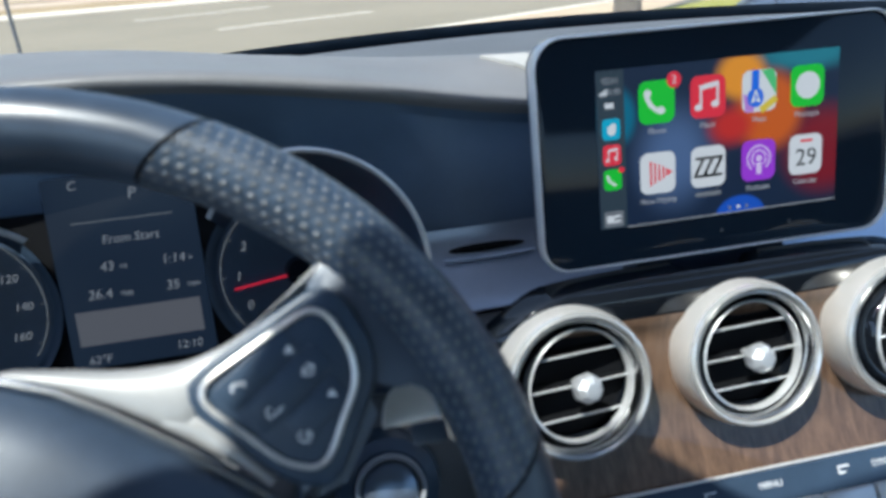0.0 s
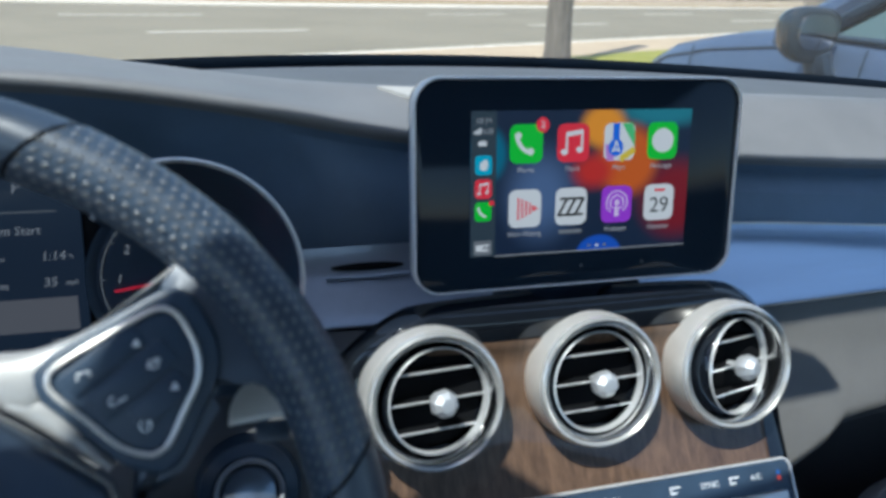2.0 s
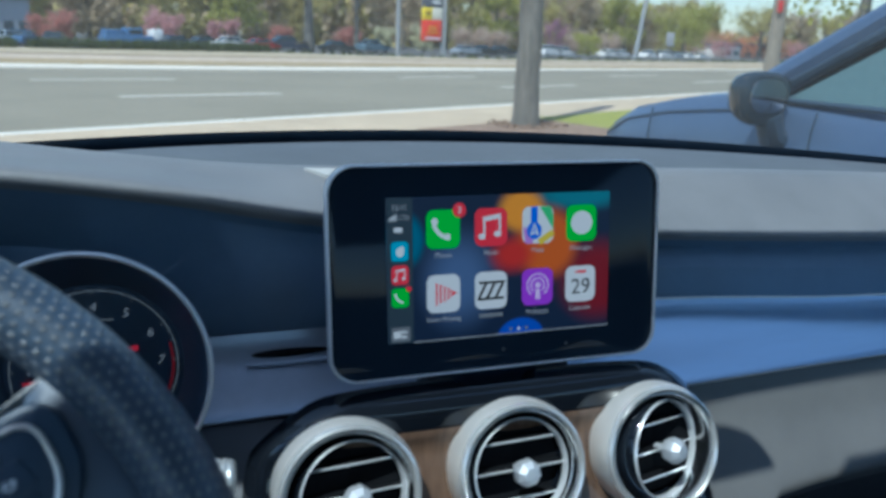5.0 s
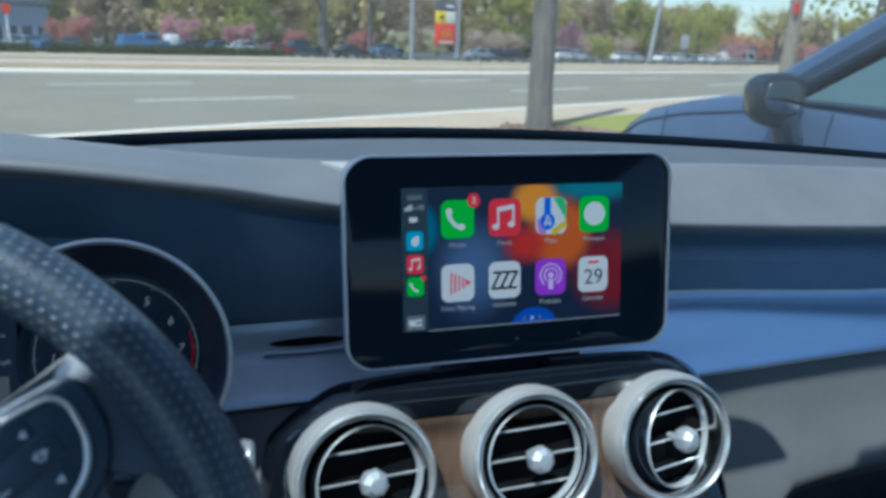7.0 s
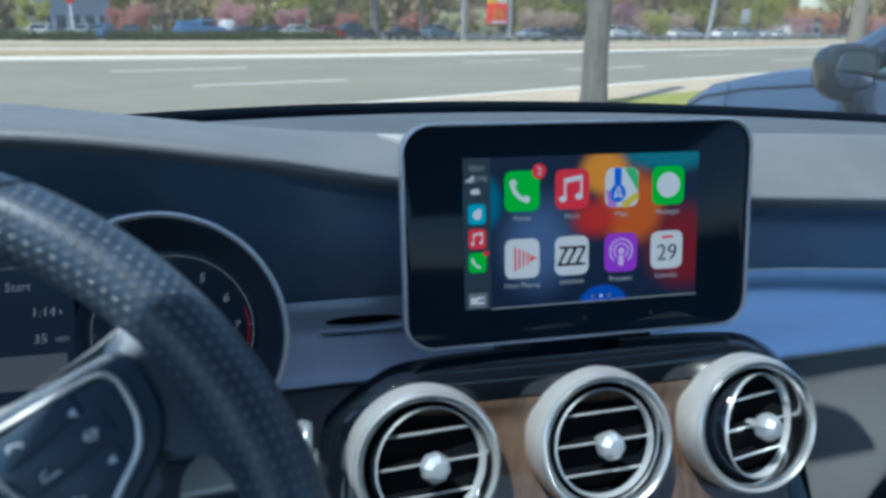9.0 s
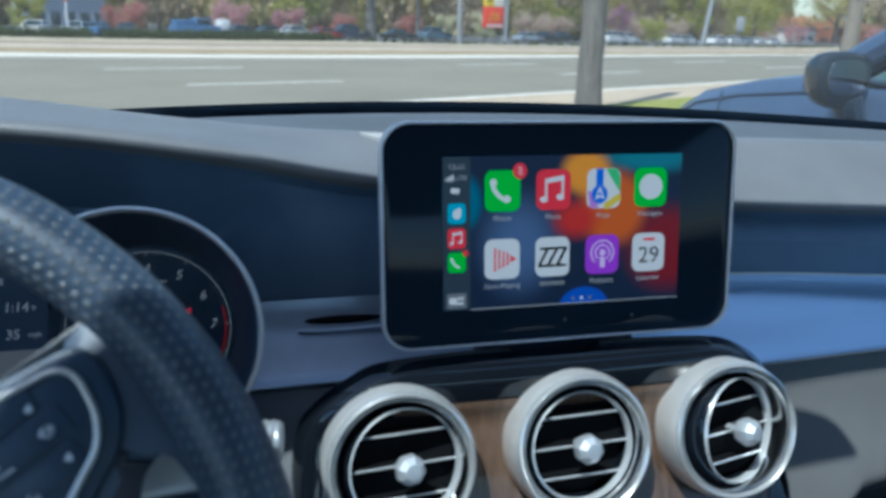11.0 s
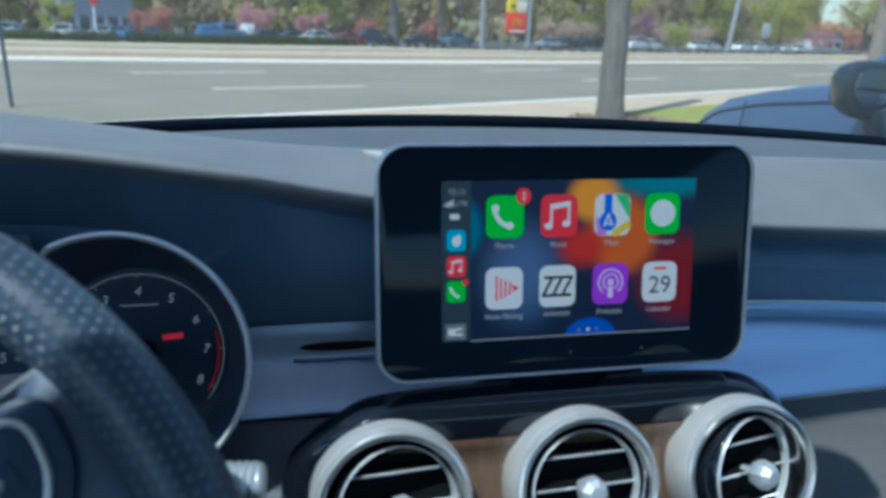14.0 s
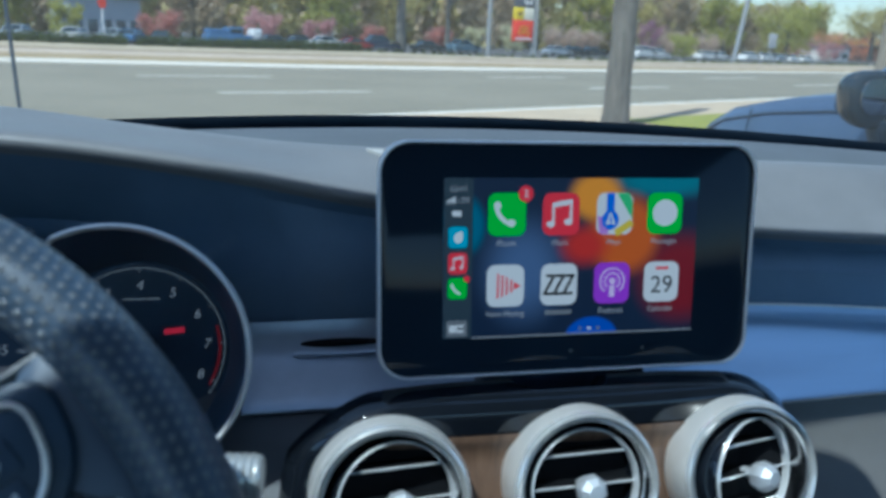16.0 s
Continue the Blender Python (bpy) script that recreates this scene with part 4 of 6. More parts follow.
        pod = mirror([(0.0714, 0.0749), (0.0738, 0.0799), (0.086, 0.0868), (0.0988, 0.0935), (0.1077, 0.0973), (0.1139, 0.0950), (0.1180, 0.0878), (0.1204, 0.0806), (0.1200, 0.0712), (0.115, 0.061), (0.1096, 0.0506), (0.1060, 0.0474), (0.1017, 0.0470), (0.0931, 0.0509), (0.083, 0.0610), (0.0740, 0.0699)])
        pod = loop_line(pod)
        big = [(0.0968 * s + (x - 0.0968 * s) * 1.30, 0.072 + (z - 0.072) * 1.30) for x, z in pod]
        part("pod_base", slab(bmesh.new(), big, -0.0130, 0.010, 0.003), M["black"], w, "matt black switch base")
        b = bmesh.new()
        tube(b, [(x, -0.0146, z) for x, z in pod + pod[:1]], 0.0011, 8, cap=False)
        part("pod_frame", b, M["chrome_dark"] if s < 0 else M["satin"], w, "silver frame round the switches")
        sw = part("switch_pod", slab(bmesh.new(), [(0.0968 * s + (x - 0.0968 * s) * 0.97, 0.072 + (z - 0.072) * 0.97) for x, z in pod], -0.0138, 0.0, 0.0012), M["black"], w, "black switch pod")
        # separate keys, in two slanted columns
        ax, az = Vector((0.80 * s, 0.60)), Vector((0.60 * s, -0.80))
        c0 = Vector((0.0968 * s, 0.0722))
        for i, (p, q, wd, ht) in enumerate(((-0.001, -0.0118, 0.030, 0.0098), (0.002, 0.0, 0.032, 0.0112), (0.004, 0.0118, 0.022, 0.0098))):
            o = []
            for x, z in round_rect(wd, ht, 0.002, steps=3):
                pt = c0 + ax * (x + p) + az * (z + q)
                o.append((pt.x, pt.y))
            part("key", slab(bmesh.new(), o, -0.0148, -0.0130, 0.0006), M["black"], sw)
        for (x, z), kind_ in (((0.1002, 0.0858), 0), ((0.1122, 0.0695), 0), ((0.0830, 0.0758), 1), ((0.1056, 0.0781), 2), ((0.0934, 0.0663), 3), ((0.1018, 0.0570), 4)):
            x *= s
            b = bmesh.new()
            if kind_ == 0:
                flat(b, [(x - 0.0016, z - 0.0012), (x + 0.0016, z - 0.0012), (x, z + 0.0018)], -0.0152)
            elif kind_ == 1:
                stroke(b, [(x - 0.0022, z - 0.0010), (x - 0.0022, z + 0.0012), (x + 0.0018, z + 0.0018), (x + 0.0018, z + 0.0002)], 0.0006, -0.0152)
            elif kind_ == 2:
                stroke(b, [(x - 0.0022, z - 0.0012), (x + 0.0020, z + 0.0016)], 0.0007, -0.0152)
                stroke(b, arc_pts(x, z, 0.0018, 0, 320, 10), 0.0006, -0.0152)
            elif kind_ == 3:
                stroke(b, arc_pts(x - 0.001, z, 0.0018, 200, 340, 6), 0.0007, -0.0152)
                stroke(b, [(x - 0.001, z - 0.001), (x + 0.0028, z + 0.0012)], 0.0007, -0.0152)
            else:
                stroke(b, arc_pts(x, z, 0.0020, 30, 330, 12), 0.0006, -0.0152)
                stroke(b, [(x, z), (x + 0.0014, z + 0.0010)], 0.0006, -0.0152)
            part("symbol", b, M["mark"], sw)
        b = bmesh.new()
        tube(b, [(x * s, -0.0165, z) for x, z in ((0.000, 0.0955), (0.0121, 0.0900), (0.0278, 0.0838), (0.0435, 0.0744), (0.0673, 0.0576), (0.0898, 0.0395), (0.094, 0.02))], 0.0013, 8)
        part("hub_line", b, M["chrome"], w, "thin chrome line round the hub")
    # airbag cover
    half = [(0.0, 0.0940), (0.0121, 0.0892), (0.0278, 0.0825), (0.0435, 0.0730), (0.0673, 0.0562), (0.0885, 0.0380), (0.094, 0.015), (0.090, -0.03), (0.07, -0.065), (0.04, -0.085), (0.0, -0.09)]
    outline = half + [(-x, z) for x, z in half[-2:0:-1]]
    rows = []
    for f, y in ((1.0, 0.0), (0.998, -0.012), (0.985, -0.0165), (0.94, -0.0215), (0.80, -0.028), (0.5, -0.034), (0.2, -0.036)):
        rows.append([(x * f, y, 0.0 + z * f) for x, z in outline])
    b = grid(bmesh.new(), rows, closed=True)
    b.faces.new([b.verts.new(p) for p in rows[-1]])
    bmesh.ops.remove_doubles(b, verts=b.verts, dist=1e-6)
    part("hub", b, M["leather"], w, "smooth black hub cover")
    b = tube(bmesh.new(), [(0, 0.01, 0), (0, 0.12, 0.0)], [0.05, 0.045], 20)
    part("column", b, M["black"], w, "black steering column")
    return w


steering_wheel()


def selector_stalk():
    s = thing("gear_selector_stalk", pose(-0.354, -0.075, 0.925), "black column stalk with ribbed silver end", "stalk")
    b = tube(bmesh.new(), [(0.04, 0.02, 0.004), (0.09, 0.018, 0.012), (0.13, 0.016, 0.008), (0.160, 0.015, 0.003)], [0.010, 0.009, 0.009, 0.010], 14)
    part("arm", b, M["black"], s)
    prof = [(0.0, 0.0), (0.0085, 0.0004), (0.0098, 0.002)] + [(0.0098 + (0.0007 if k % 2 else -0.0002), 0.003 + 0.0018 * k) for k in range(8)] + [(0.0095, 0.019), (0.007, 0.020)]
    part("end_cap", lathe(bmesh.new(), prof, 28), plain("ribbed silver", (0.62, 0.62, 0.60), 0.3, metal=0.6), s, "ribbed silver end cap", m=pose(0.181, 0.016, 0.003, 0, 0, 82))
    return s


selector_stalk()


def shift_paddle():
    p = thing("shift_paddle", pose(-0.2075, -0.1215, 0.9555, -36, 0, 0) @ Matrix.Scale(0.945, 4), "grey metal shift paddle behind the steering wheel", "paddle")
    half = arc_pts(0, -0.006, 0.0185, -84, 84, 18)
    b = slab(bmesh.new(), half + [(0.0185, -0.0055), (-0.0185, -0.0075)], -0.002, 0.003, 0.001)
    part("blade", b, plain("pale grey metal", (0.84, 0.80, 0.75), 0.35, metal=0.15), p, "pale grey blade")
    part("mark", stroke(bmesh.new(), [(0.004, -0.007), (0.0025, 0.009)], 0.0008, -0.0026), M["mark"], p)
    part("stem", box(bmesh.new(), (-0.008, 0.002, -0.016), (0.007, 0.006, -0.007), 0.002), M["leather"], p)
    return p


shift_paddle()


def start_button():
    s = thing("start_button", pose(-0.218, -0.030, 0.842, -24, 0, 0) @ Matrix.Scale(1.15, 4), "round silver engine start button in a chrome ring", "button")
    part("ring", lathe(bmesh.new(), [(0.0165, 0.010), (0.0172, 0.0), (0.0165, -0.002), (0.0148, -0.001), (0.0142, 0.003)], 40), plain("satin steel ring", (0.52, 0.54, 0.58), 0.32, metal=0.5), s, "satin steel ring")
    part("cap", lathe(bmesh.new(), [(0.0135, 0.006), (0.0135, 0.0), (0.0122, -0.0018), (0.009, -0.0028), (0.005, -0.0034), (0.0, -0.0036)], 40), plain("blue-grey metal cap", (0.20, 0.24, 0.31), 0.28, metal=0.7), s, "grey metal cap")
    part("collar", lathe(bmesh.new(), [(0.027, 0.020), (0.024, 0.006), (0.0185, 0.003), (0.0160, 0.004)], 40), M["black"], s)
    return s


start_button()


# ---- instruments behind the wheel ----
def instruments():
    c = thing("instrument_cluster", pose(-0.3555, 0.100, 0.925, -12, 0, 0), "dark instrument cluster with two round gauges and a middle screen", "instrument cluster")
    part("backing", slab(bmesh.new(), round_rect(0.30, 0.125, 0.055, 0, -0.006), 0.004, 0.012), M["deep"], c)
    num = lit("gauge white", (0.25, 0.26, 0.28), 1.0)
    grey = lit("gauge grey", (0.16, 0.17, 0.18), 1.0)
    red = lit("gauge red", (0.60, 0.02, 0.05), 1.0)
    for s, labels in ((1, [str(k) for k in range(9)]), (-1, [str(k) for k in range(0, 180, 20)])):
        cx = 0.1035 * s
        part("dial", lathe(bmesh.new(), [(0.0, 0.0), (0.054, 0.0), (0.056, -0.002), (0.060, -0.003)], 56), M["black"], c, "black dial", m=pose(cx, 0.002, 0))
        b = stroke(bmesh.new(), arc_pts(cx, 0, 0.0505, -128, 128, 60), 0.0007, 0.0012)
        for k in range(0, 33):
            a = -118 + 236 * k / 32
            (ax, az), (bx, bz) = arc_pts(cx, 0, 0.0495 if k % 4 else 0.0475, a, a, 1)[0], arc_pts(cx, 0, 0.0505, a, a, 1)[0]
            stroke(b, [(ax, az), (bx, bz)], 0.0005, 0.0011)
        part("scale", b, grey, c, "thin scale with ticks")
        for k, t in enumerate(labels):
            px, pz = arc_pts(cx, 0, 0.0395 if s > 0 else 0.0375, -118 + 236 * k / 8, 0, 1)[0]
            words("numeral", t, 0.0085 if s > 0 else 0.0075, num, c, px, pz, 0.0010, slant=0.2)
        if s > 0:
            part("red_zone", stroke(bmesh.new(), arc_pts(cx, 0, 0.0475, 75, 122, 20), 0.0016, 0.0011), lit("dark red", (0.14, 0.008, 0.014)), c, "red zone")
            part("lamp", flat(bmesh.new(), [(cx + 0.014, 0.008), (cx + 0.026, 0.009), (cx + 0.026, 0.0125), (cx + 0.014, 0.0115)], 0.0008), red, c, "red warning light")
            part("line", stroke(bmesh.new(), [(cx - 0.010, 0.031), (cx + 0.012, 0.031)], 0.0010, 0.0010), grey, c)
        b = stroke(bmesh.new(), [(cx - 0.042, -0.006), (cx, -0.0005)], 0.0016, -0.003)
        if s > 0:
            part("needle", b, red, c, "red needle")
        part("needle_hub", lathe(bmesh.new(), [(0.0, -0.006), (0.008, -0.006), (0.010, 0.0)], 28), M["gloss"], c, m=pose(cx, 0, 0))
        # deep tube with a chrome lip
        tilt = Vector((0.006 * s, -0.100, 0.0145))
        rows = []
        for i in range(57):
            a = radians(-52 + 262 * i / 56) * s
            row = []
            reach = min(1.0, max(0.10, (s * math.sin(a) + 0.80) / 0.35))
            for f, r in ((0.0, 0.054), (0.5, 0.0590), (0.90, 0.0620), (0.96, 0.0634), (1.0, 0.0646), (0.985, 0.0660), (0.92, 0.0670), (0.80, 0.0672)):
                f *= reach
                row.append((cx + tilt.x * f + r * math.sin(a), tilt.y * f - 0.002, tilt.z * f + r * math.cos(a) * 1.02))
            rows.append(row)
        part("tube", grid(bmesh.new(), [r[:4] for r in rows]), M["black"], c, "deep black gauge tube")
        part("chrome_lip", grid(bmesh.new(), [r[3:] for r in rows]), plain("pale chrome lip", (0.88, 0.87, 0.85), 0.2, metal=0.35), c, "bright chrome lip")
    scr = part("centre_screen", slab(bmesh.new(), round_rect(0.088, 0.122, 0.004, 0, 0.016), 0.0022, 0.004), lit("centre screen glow", (0.014, 0.024, 0.044)), c, "dim middle screen")
    b = flat(bmesh.new(), [(-0.038, -0.030), (0.038, -0.030), (0.038, -0.008), (-0.038, -0.008)], 0.0018)
    part("panel", b, lit("grey panel glow", (0.12, 0.12, 0.135)), scr)
    part("line", stroke(bmesh.new(), [(-0.030, 0.048), (0.030, 0.048)], 0.0007, 0.0015), grey, scr)
    for t, x, z, size in (("C", -0.026, 0.071, 0.008), ("P", 0.008, 0.063, 0.010), ("From Start", 0.003, 0.036, 0.0078), ("43", -0.014, 0.019, 0.0085), ("1:14", 0.026, 0.019, 0.0085), ("26.4", -0.021, 0.002, 0.0085), ("35", 0.023, 0.002, 0.0085), ("62°F", -0.028, -0.040, 0.0075), ("12:10", 0.027, -0.038, 0.0075)):
        words("lettering", t, size, num if t != "From Start" else lit("soft grey", (0.26, 0.27, 0.29)), scr, x, z, 0.0014, slant=0.15)
    for t, x, z in (("mi", -0.004, 0.0185), ("h", 0.0365, 0.0185), ("mpg", -0.005, 0.0015), ("mph", 0.036, 0.0015)):
        words("lettering", t, 0.0045, lit("soft grey", (0.26, 0.27, 0.29)), scr, x, z, 0.0014)
    return c


instruments()


# ---- outside: ground, road, verge ----
OUT = Matrix.Translation((0, 0, -0.2)) @ Matrix.Rotation(math.atan(0.0152), 4, 'X') @ Matrix.Rotation(radians(26), 4, 'Z')


def sheet_on(name, us, vs, h, mat, label, category, kind="structure"):
    rows = [[(u, v, h) for v in vs] for u in us]
    ob = part(name, grid(bmesh.new(), rows), mat)
    ob.matrix_world = OUT
    return tagged(ob, label, category, kind=kind)


def strip_box(name, u0, u1, v0, v1, h, mat, label, category, kind="structure"):
    ob = part(name, box(bmesh.new(), (u0, v0, -0.3), (u1, v1, h)), mat)
    ob.matrix_world = OUT
    return tagged(ob, label, category, kind=kind)


sheet_on("ground", [-900, -200, -50, 0, 50, 100, 200, 900], [-900, -100, -20, 7, 25, 33], -0.06, M["lot"], "dark parking lot ground", "ground")
lot = part("ground_lot", grid(bmesh.new(), [[(x, y, 0.0) for y in (-23.2, 0, 60, 900)] for x in (-300, 0, 100, 700)]), M["lot"])
lot.matrix_world = Matrix.Translation((0, 0, -0.37)) @ Matrix.Rotation(radians(26), 4, 'Z') @ Matrix.Translation((0, 56, 0))
tagged(lot, "lower parking lot beyond the verge", "ground", kind="structure")
FAR_EDGE = [(-120, 54.0), (-60, 39.6), (-10, 26.5), (3.7, 22.9), (7.7, 21.7), (12.1, 20.5), (17.0, 19.7), (22.4, 19.2), (31.0, 18.6), (38.0, 18.0), (60.0, 16.8), (120.0, 15.2), (300.0, 12.8)]
VERGE_SPAN = [(-120, 14.2), (5.0, 14.2), (8.0, 13.4), (19.0, 13.1), (24.0, 10.3), (31.0, 8.3), (40.0, 7.8), (50.0, 7.2), (300.0, 7.2)]
EDGE_US = [-120, -60, -30, -15, -8] + [-4 + 2 * k for k in range(36)] + [75, 90, 120, 200, 300]


def far_edge(u):
    return curve(FAR_EDGE, u)


def strip_along(name, f0, f1, h, mat, label, category, drop=0.3, lift=0.0):
    """A raised strip that follows the bending far edge of the road; f0 and f1 are shares of the verge."""
    rows = []
    for u in EDGE_US:
        w = lerp(VERGE_SPAN, u)
        v0, v1 = far_edge(u) + w * f0, far_edge(u) + w * f1
        rows.append([(u, v0, h - drop), (u, v0, h), (u, (v0 + v1) / 2, h + lift), (u, v1, h), (u, v1, h - drop)])
    ob = part(name, grid(bmesh.new(), rows), mat, smooth=False)
    ob.matrix_world = OUT
    return tagged(ob, label, category, kind="structure")


road = part("road", grid(bmesh.new(), [[(u, 9.15 + (far_edge(u) + 0.1 - 9.15) * k / 6, -0.03) for k in range(7)] for u in EDGE_US]), M["asphalt"])
road.matrix_world = OUT
tagged(road, "pale worn multi-lane road", "road", kind="structure")
strip_box("pavement", -120, 120, 3.0, 9.2, 0.035, M["concrete"], "pale concrete kerb and pavement", "pavement")
strip_along("pavement_far", 0.0, 0.15, 0.0, plain("whitish kerb concrete", (0.62, 0.58, 0.50), 0.8), "far whitish concrete kerb", "pavement")
strip_along("ground_verge", 0.15, 0.32, 0.03, M["verge"], "dry tan verge across the road", "verge", lift=0.02)
strip_along("pavement_walk", 0.32, 0.54, 0.045, M["footpath"], "far pale footpath", "pavement")
# darker brown strip between footpath and dry grass
strip_along("ground_brown", 0.54, 0.66, 0.04, M["bare"], "darker brown strip beside the footpath", "soil")
strip_along("ground_dry", 0.66, 1.0, 0.06, M["verge_pale"], "pale dry grass in front of the parking lot", "verge")
strip_box("ground_grass", 9.3, 60, 3.2, 7.5, 0.05, M["grass"], "patch of bright spring grass", "grass")
strip_box("ground_mulch", 6.6, 9.3, 5.2, 7.3, 0.05, M["soil"], "brown bark mulch bed", "mulch")
sheet_on("trim_edge_line", [-120, 0, 120], [9.42, 9.82], -0.022, M["paint"], "white edge line of the road", "road line")
LANES = thing("lane_dashes", OUT, "row of white lane dashes on the road", "road line", kind="structure")
dash_mesh = finish(box(bmesh.new(), (-1.6, -0.13, -0.028), (1.6, 0.13, -0.020)), "dash", M["dash_paint"])
for v, u0, slope in ((13.85, 6.7, -0.045), (18.45, 6.45, -0.095)):
    for k in range(-2, 8):
        u = u0 + 9.8 * k
        ob = new("dash", dash_mesh)
        ob.parent = LANES
        ob.matrix_local = pose(u, v + slope * min(u, 26.0), 0, 0, 0, -6 if u < 12 else -1.5)


def on_ground(u, v, h=0.0):
    return OUT @ Vector((u, v, h))


def upright(u, v, turn=0.0):
    p = on_ground(u, v)
    return pose(p.x, p.y, p.z, 0, 0, turn)


EYE_XY = Vector((-0.18, -0.39))
LOT_Z = -0.36


def far_lot(u, v, turn=0.0, k=2.1):
    """A place in the lower lot beyond the verge, k times as far as the (u, v) named."""
    p = on_ground(u, v)
    q = EYE_XY + (Vector((p.x, p.y)) - EYE_XY) * k
    return pose(q.x, q.y, LOT_Z, 0, 0, turn)


rng = random.Random(4)


def leaf_mesh(name, centers, count, size, mat, squash=0.8):
    verts, faces = [], []
    for _ in range(count):
        c, r = rng.choice(centers)
        d = Vector((rng.gauss(0, 1), rng.gauss(0, 1), rng.gauss(0, squash))).normalized() * r * rng.random() ** 0.45
        p = Vector(c) + d
        n = Vector((rng.gauss(0, 1), rng.gauss(0, 1), rng.gauss(0, 1) + 0.4)).normalized()
        a = n.orthogonal().normalized()
        b = n.cross(a)
        s = size * rng.uniform(0.6, 1.4)
        k = len(verts)
        verts += [p + a * s, p + b * s * 0.7, p - a * s, p - b * s * 0.7]
        faces.append((k, k + 1, k + 2, k + 3))
    me = bpy.data.meshes.new(name)
    me.from_pydata(verts, [], faces)
    me.materials.append(mat)
    return me


def leaf_material(name, c1, c2):
    m = material(name, c1, 0.8, spread=0.5, scale=0.9, second=c2)
    nt = m.node_tree
    geo = nt.nodes.new("ShaderNodeNewGeometry")
    hsv = nt.nodes.new("ShaderNodeHueSaturation")
    mr = nt.nodes.new("ShaderNodeMapRange")
    mr.inputs["To Min"].default_value, mr.inputs["To Max"].default_value = 0.82, 1.18
    nt.links.new(geo.outputs["Random Per Island"], mr.inputs[0])
    nt.links.new(mr.outputs[0], hsv.inputs["Value"])
    b = nt.nodes["Principled BSDF"]
    src = b.inputs["Base Color"].links[0].from_socket
    nt.links.new(src, hsv.inputs["Color"])
    nt.links.new(hsv.outputs[0], b.inputs["Base Color"])
    thin, mix = nt.nodes.new("ShaderNodeBsdfTranslucent"), nt.nodes.new("ShaderNodeMixShader")
    mix.inputs[0].default_value = 0.5
    nt.links.new(hsv.outputs[0], thin.inputs["Color"])
    nt.links.new(b.outputs[0], mix.inputs[1])
    nt.links.new(thin.outputs[0], mix.inputs[2])
    nt.links.new(mix.outputs[0], nt.nodes["Material Output"].inputs["Surface"])
    return m


LEAF = {
    "olive": leaf_material("olive spring leaves", (0.46, 0.41, 0.16), (0.58, 0.52, 0.24)),
    "green": leaf_material("fresh green leaves", (0.38, 0.38, 0.09), (0.50, 0.49, 0.15)),
    "brown": leaf_material("brown budding twigs", (0.42, 0.34, 0.23), (0.54, 0.45, 0.32)),
    "pink": leaf_material("pink blossom", (0.54, 0.29, 0.30), (0.66, 0.41, 0.41)),
    "cream": leaf_material("cream blossom", (0.52, 0.40, 0.32), (0.66, 0.53, 0.44)),
    "pale": leaf_material("pale yellow-green blossom", (0.55, 0.53, 0.34), (0.68, 0.66, 0.46)),
    "coral": leaf_material("coral blossom", (0.46, 0.20, 0.17), (0.58, 0.30, 0.26)),
    "purple": leaf_material("purple-pink blossom", (0.38, 0.20, 0.28), (0.50, 0.30, 0.38)),
    "rust": leaf_material("orange new leaves", (0.72, 0.30, 0.16), (0.82, 0.42, 0.25)),
    "hedge": leaf_material("dark hedge leaves", (0.05, 0.075, 0.022), (0.10, 0.13, 0.04)),
}


def tree(u, v, height, spread, leaf, label, trunk=0.16, count=900, low=0.35, size=0.22, k=2.1):
    t = thing("tree", far_lot(u, v, rng.uniform(0, 360), k), label, "tree", "trees across the road")
    top = height * 0.72
    tips = []
    b = tube(bmesh.new(), [(0, 0, -0.1), (0.03, 0.02, height * 0.2), (-0.05, 0.04, height * 0.45), (0.05, 0.0, top)], [trunk * 1.3, trunk, trunk * 0.75, trunk * 0.3], 9)
    for k in range(7):
        a = 2.4 * k + rng.uniform(-0.4, 0.4)
        z0 = height * (0.25 + 0.06 * k)
        r = spread * rng.uniform(0.55, 0.95)
        p1 = Vector((math.cos(a) * r * 0.45, math.sin(a) * r * 0.45, z0 + height * 0.12))
        p2 = Vector((math.cos(a) * r, math.sin(a) * r, z0 + height * rng.uniform(0.22, 0.36)))
        tube(b, [(0, 0, z0), p1, p2], [trunk * 0.42, trunk * 0.26, trunk * 0.06], 6)
        tips.append((tuple(p2), spread * rng.uniform(0.30, 0.5)))
        tips.append((tuple(p1.lerp(p2, 0.5)), spread * rng.uniform(0.25, 0.4)))
        for q in range(2):
            p3 = p2 + Vector((rng.uniform(-1, 1), rng.uniform(-1, 1), rng.uniform(0.2, 1))) * spread * 0.3
            tube(b, [p1.lerp(p2, 0.6), p3], [trunk * 0.14, trunk * 0.03], 5)
    tips.append(((0, 0, height * 0.8), spread * 0.5))
    if low < 0.3:
        for k in range(5):
            a = 1.3 * k
            tips.append(((math.cos(a) * spread * 0.5, math.sin(a) * spread * 0.5, height * 0.30), spread * 0.45))
    part("trunk", b, M["bark"], t, "grey-brown trunk and limbs")
    if count:
        part("crown", leaf_mesh("crown", tips, count, size, LEAF[leaf]), None, t, "loose leafy crown")
    return t


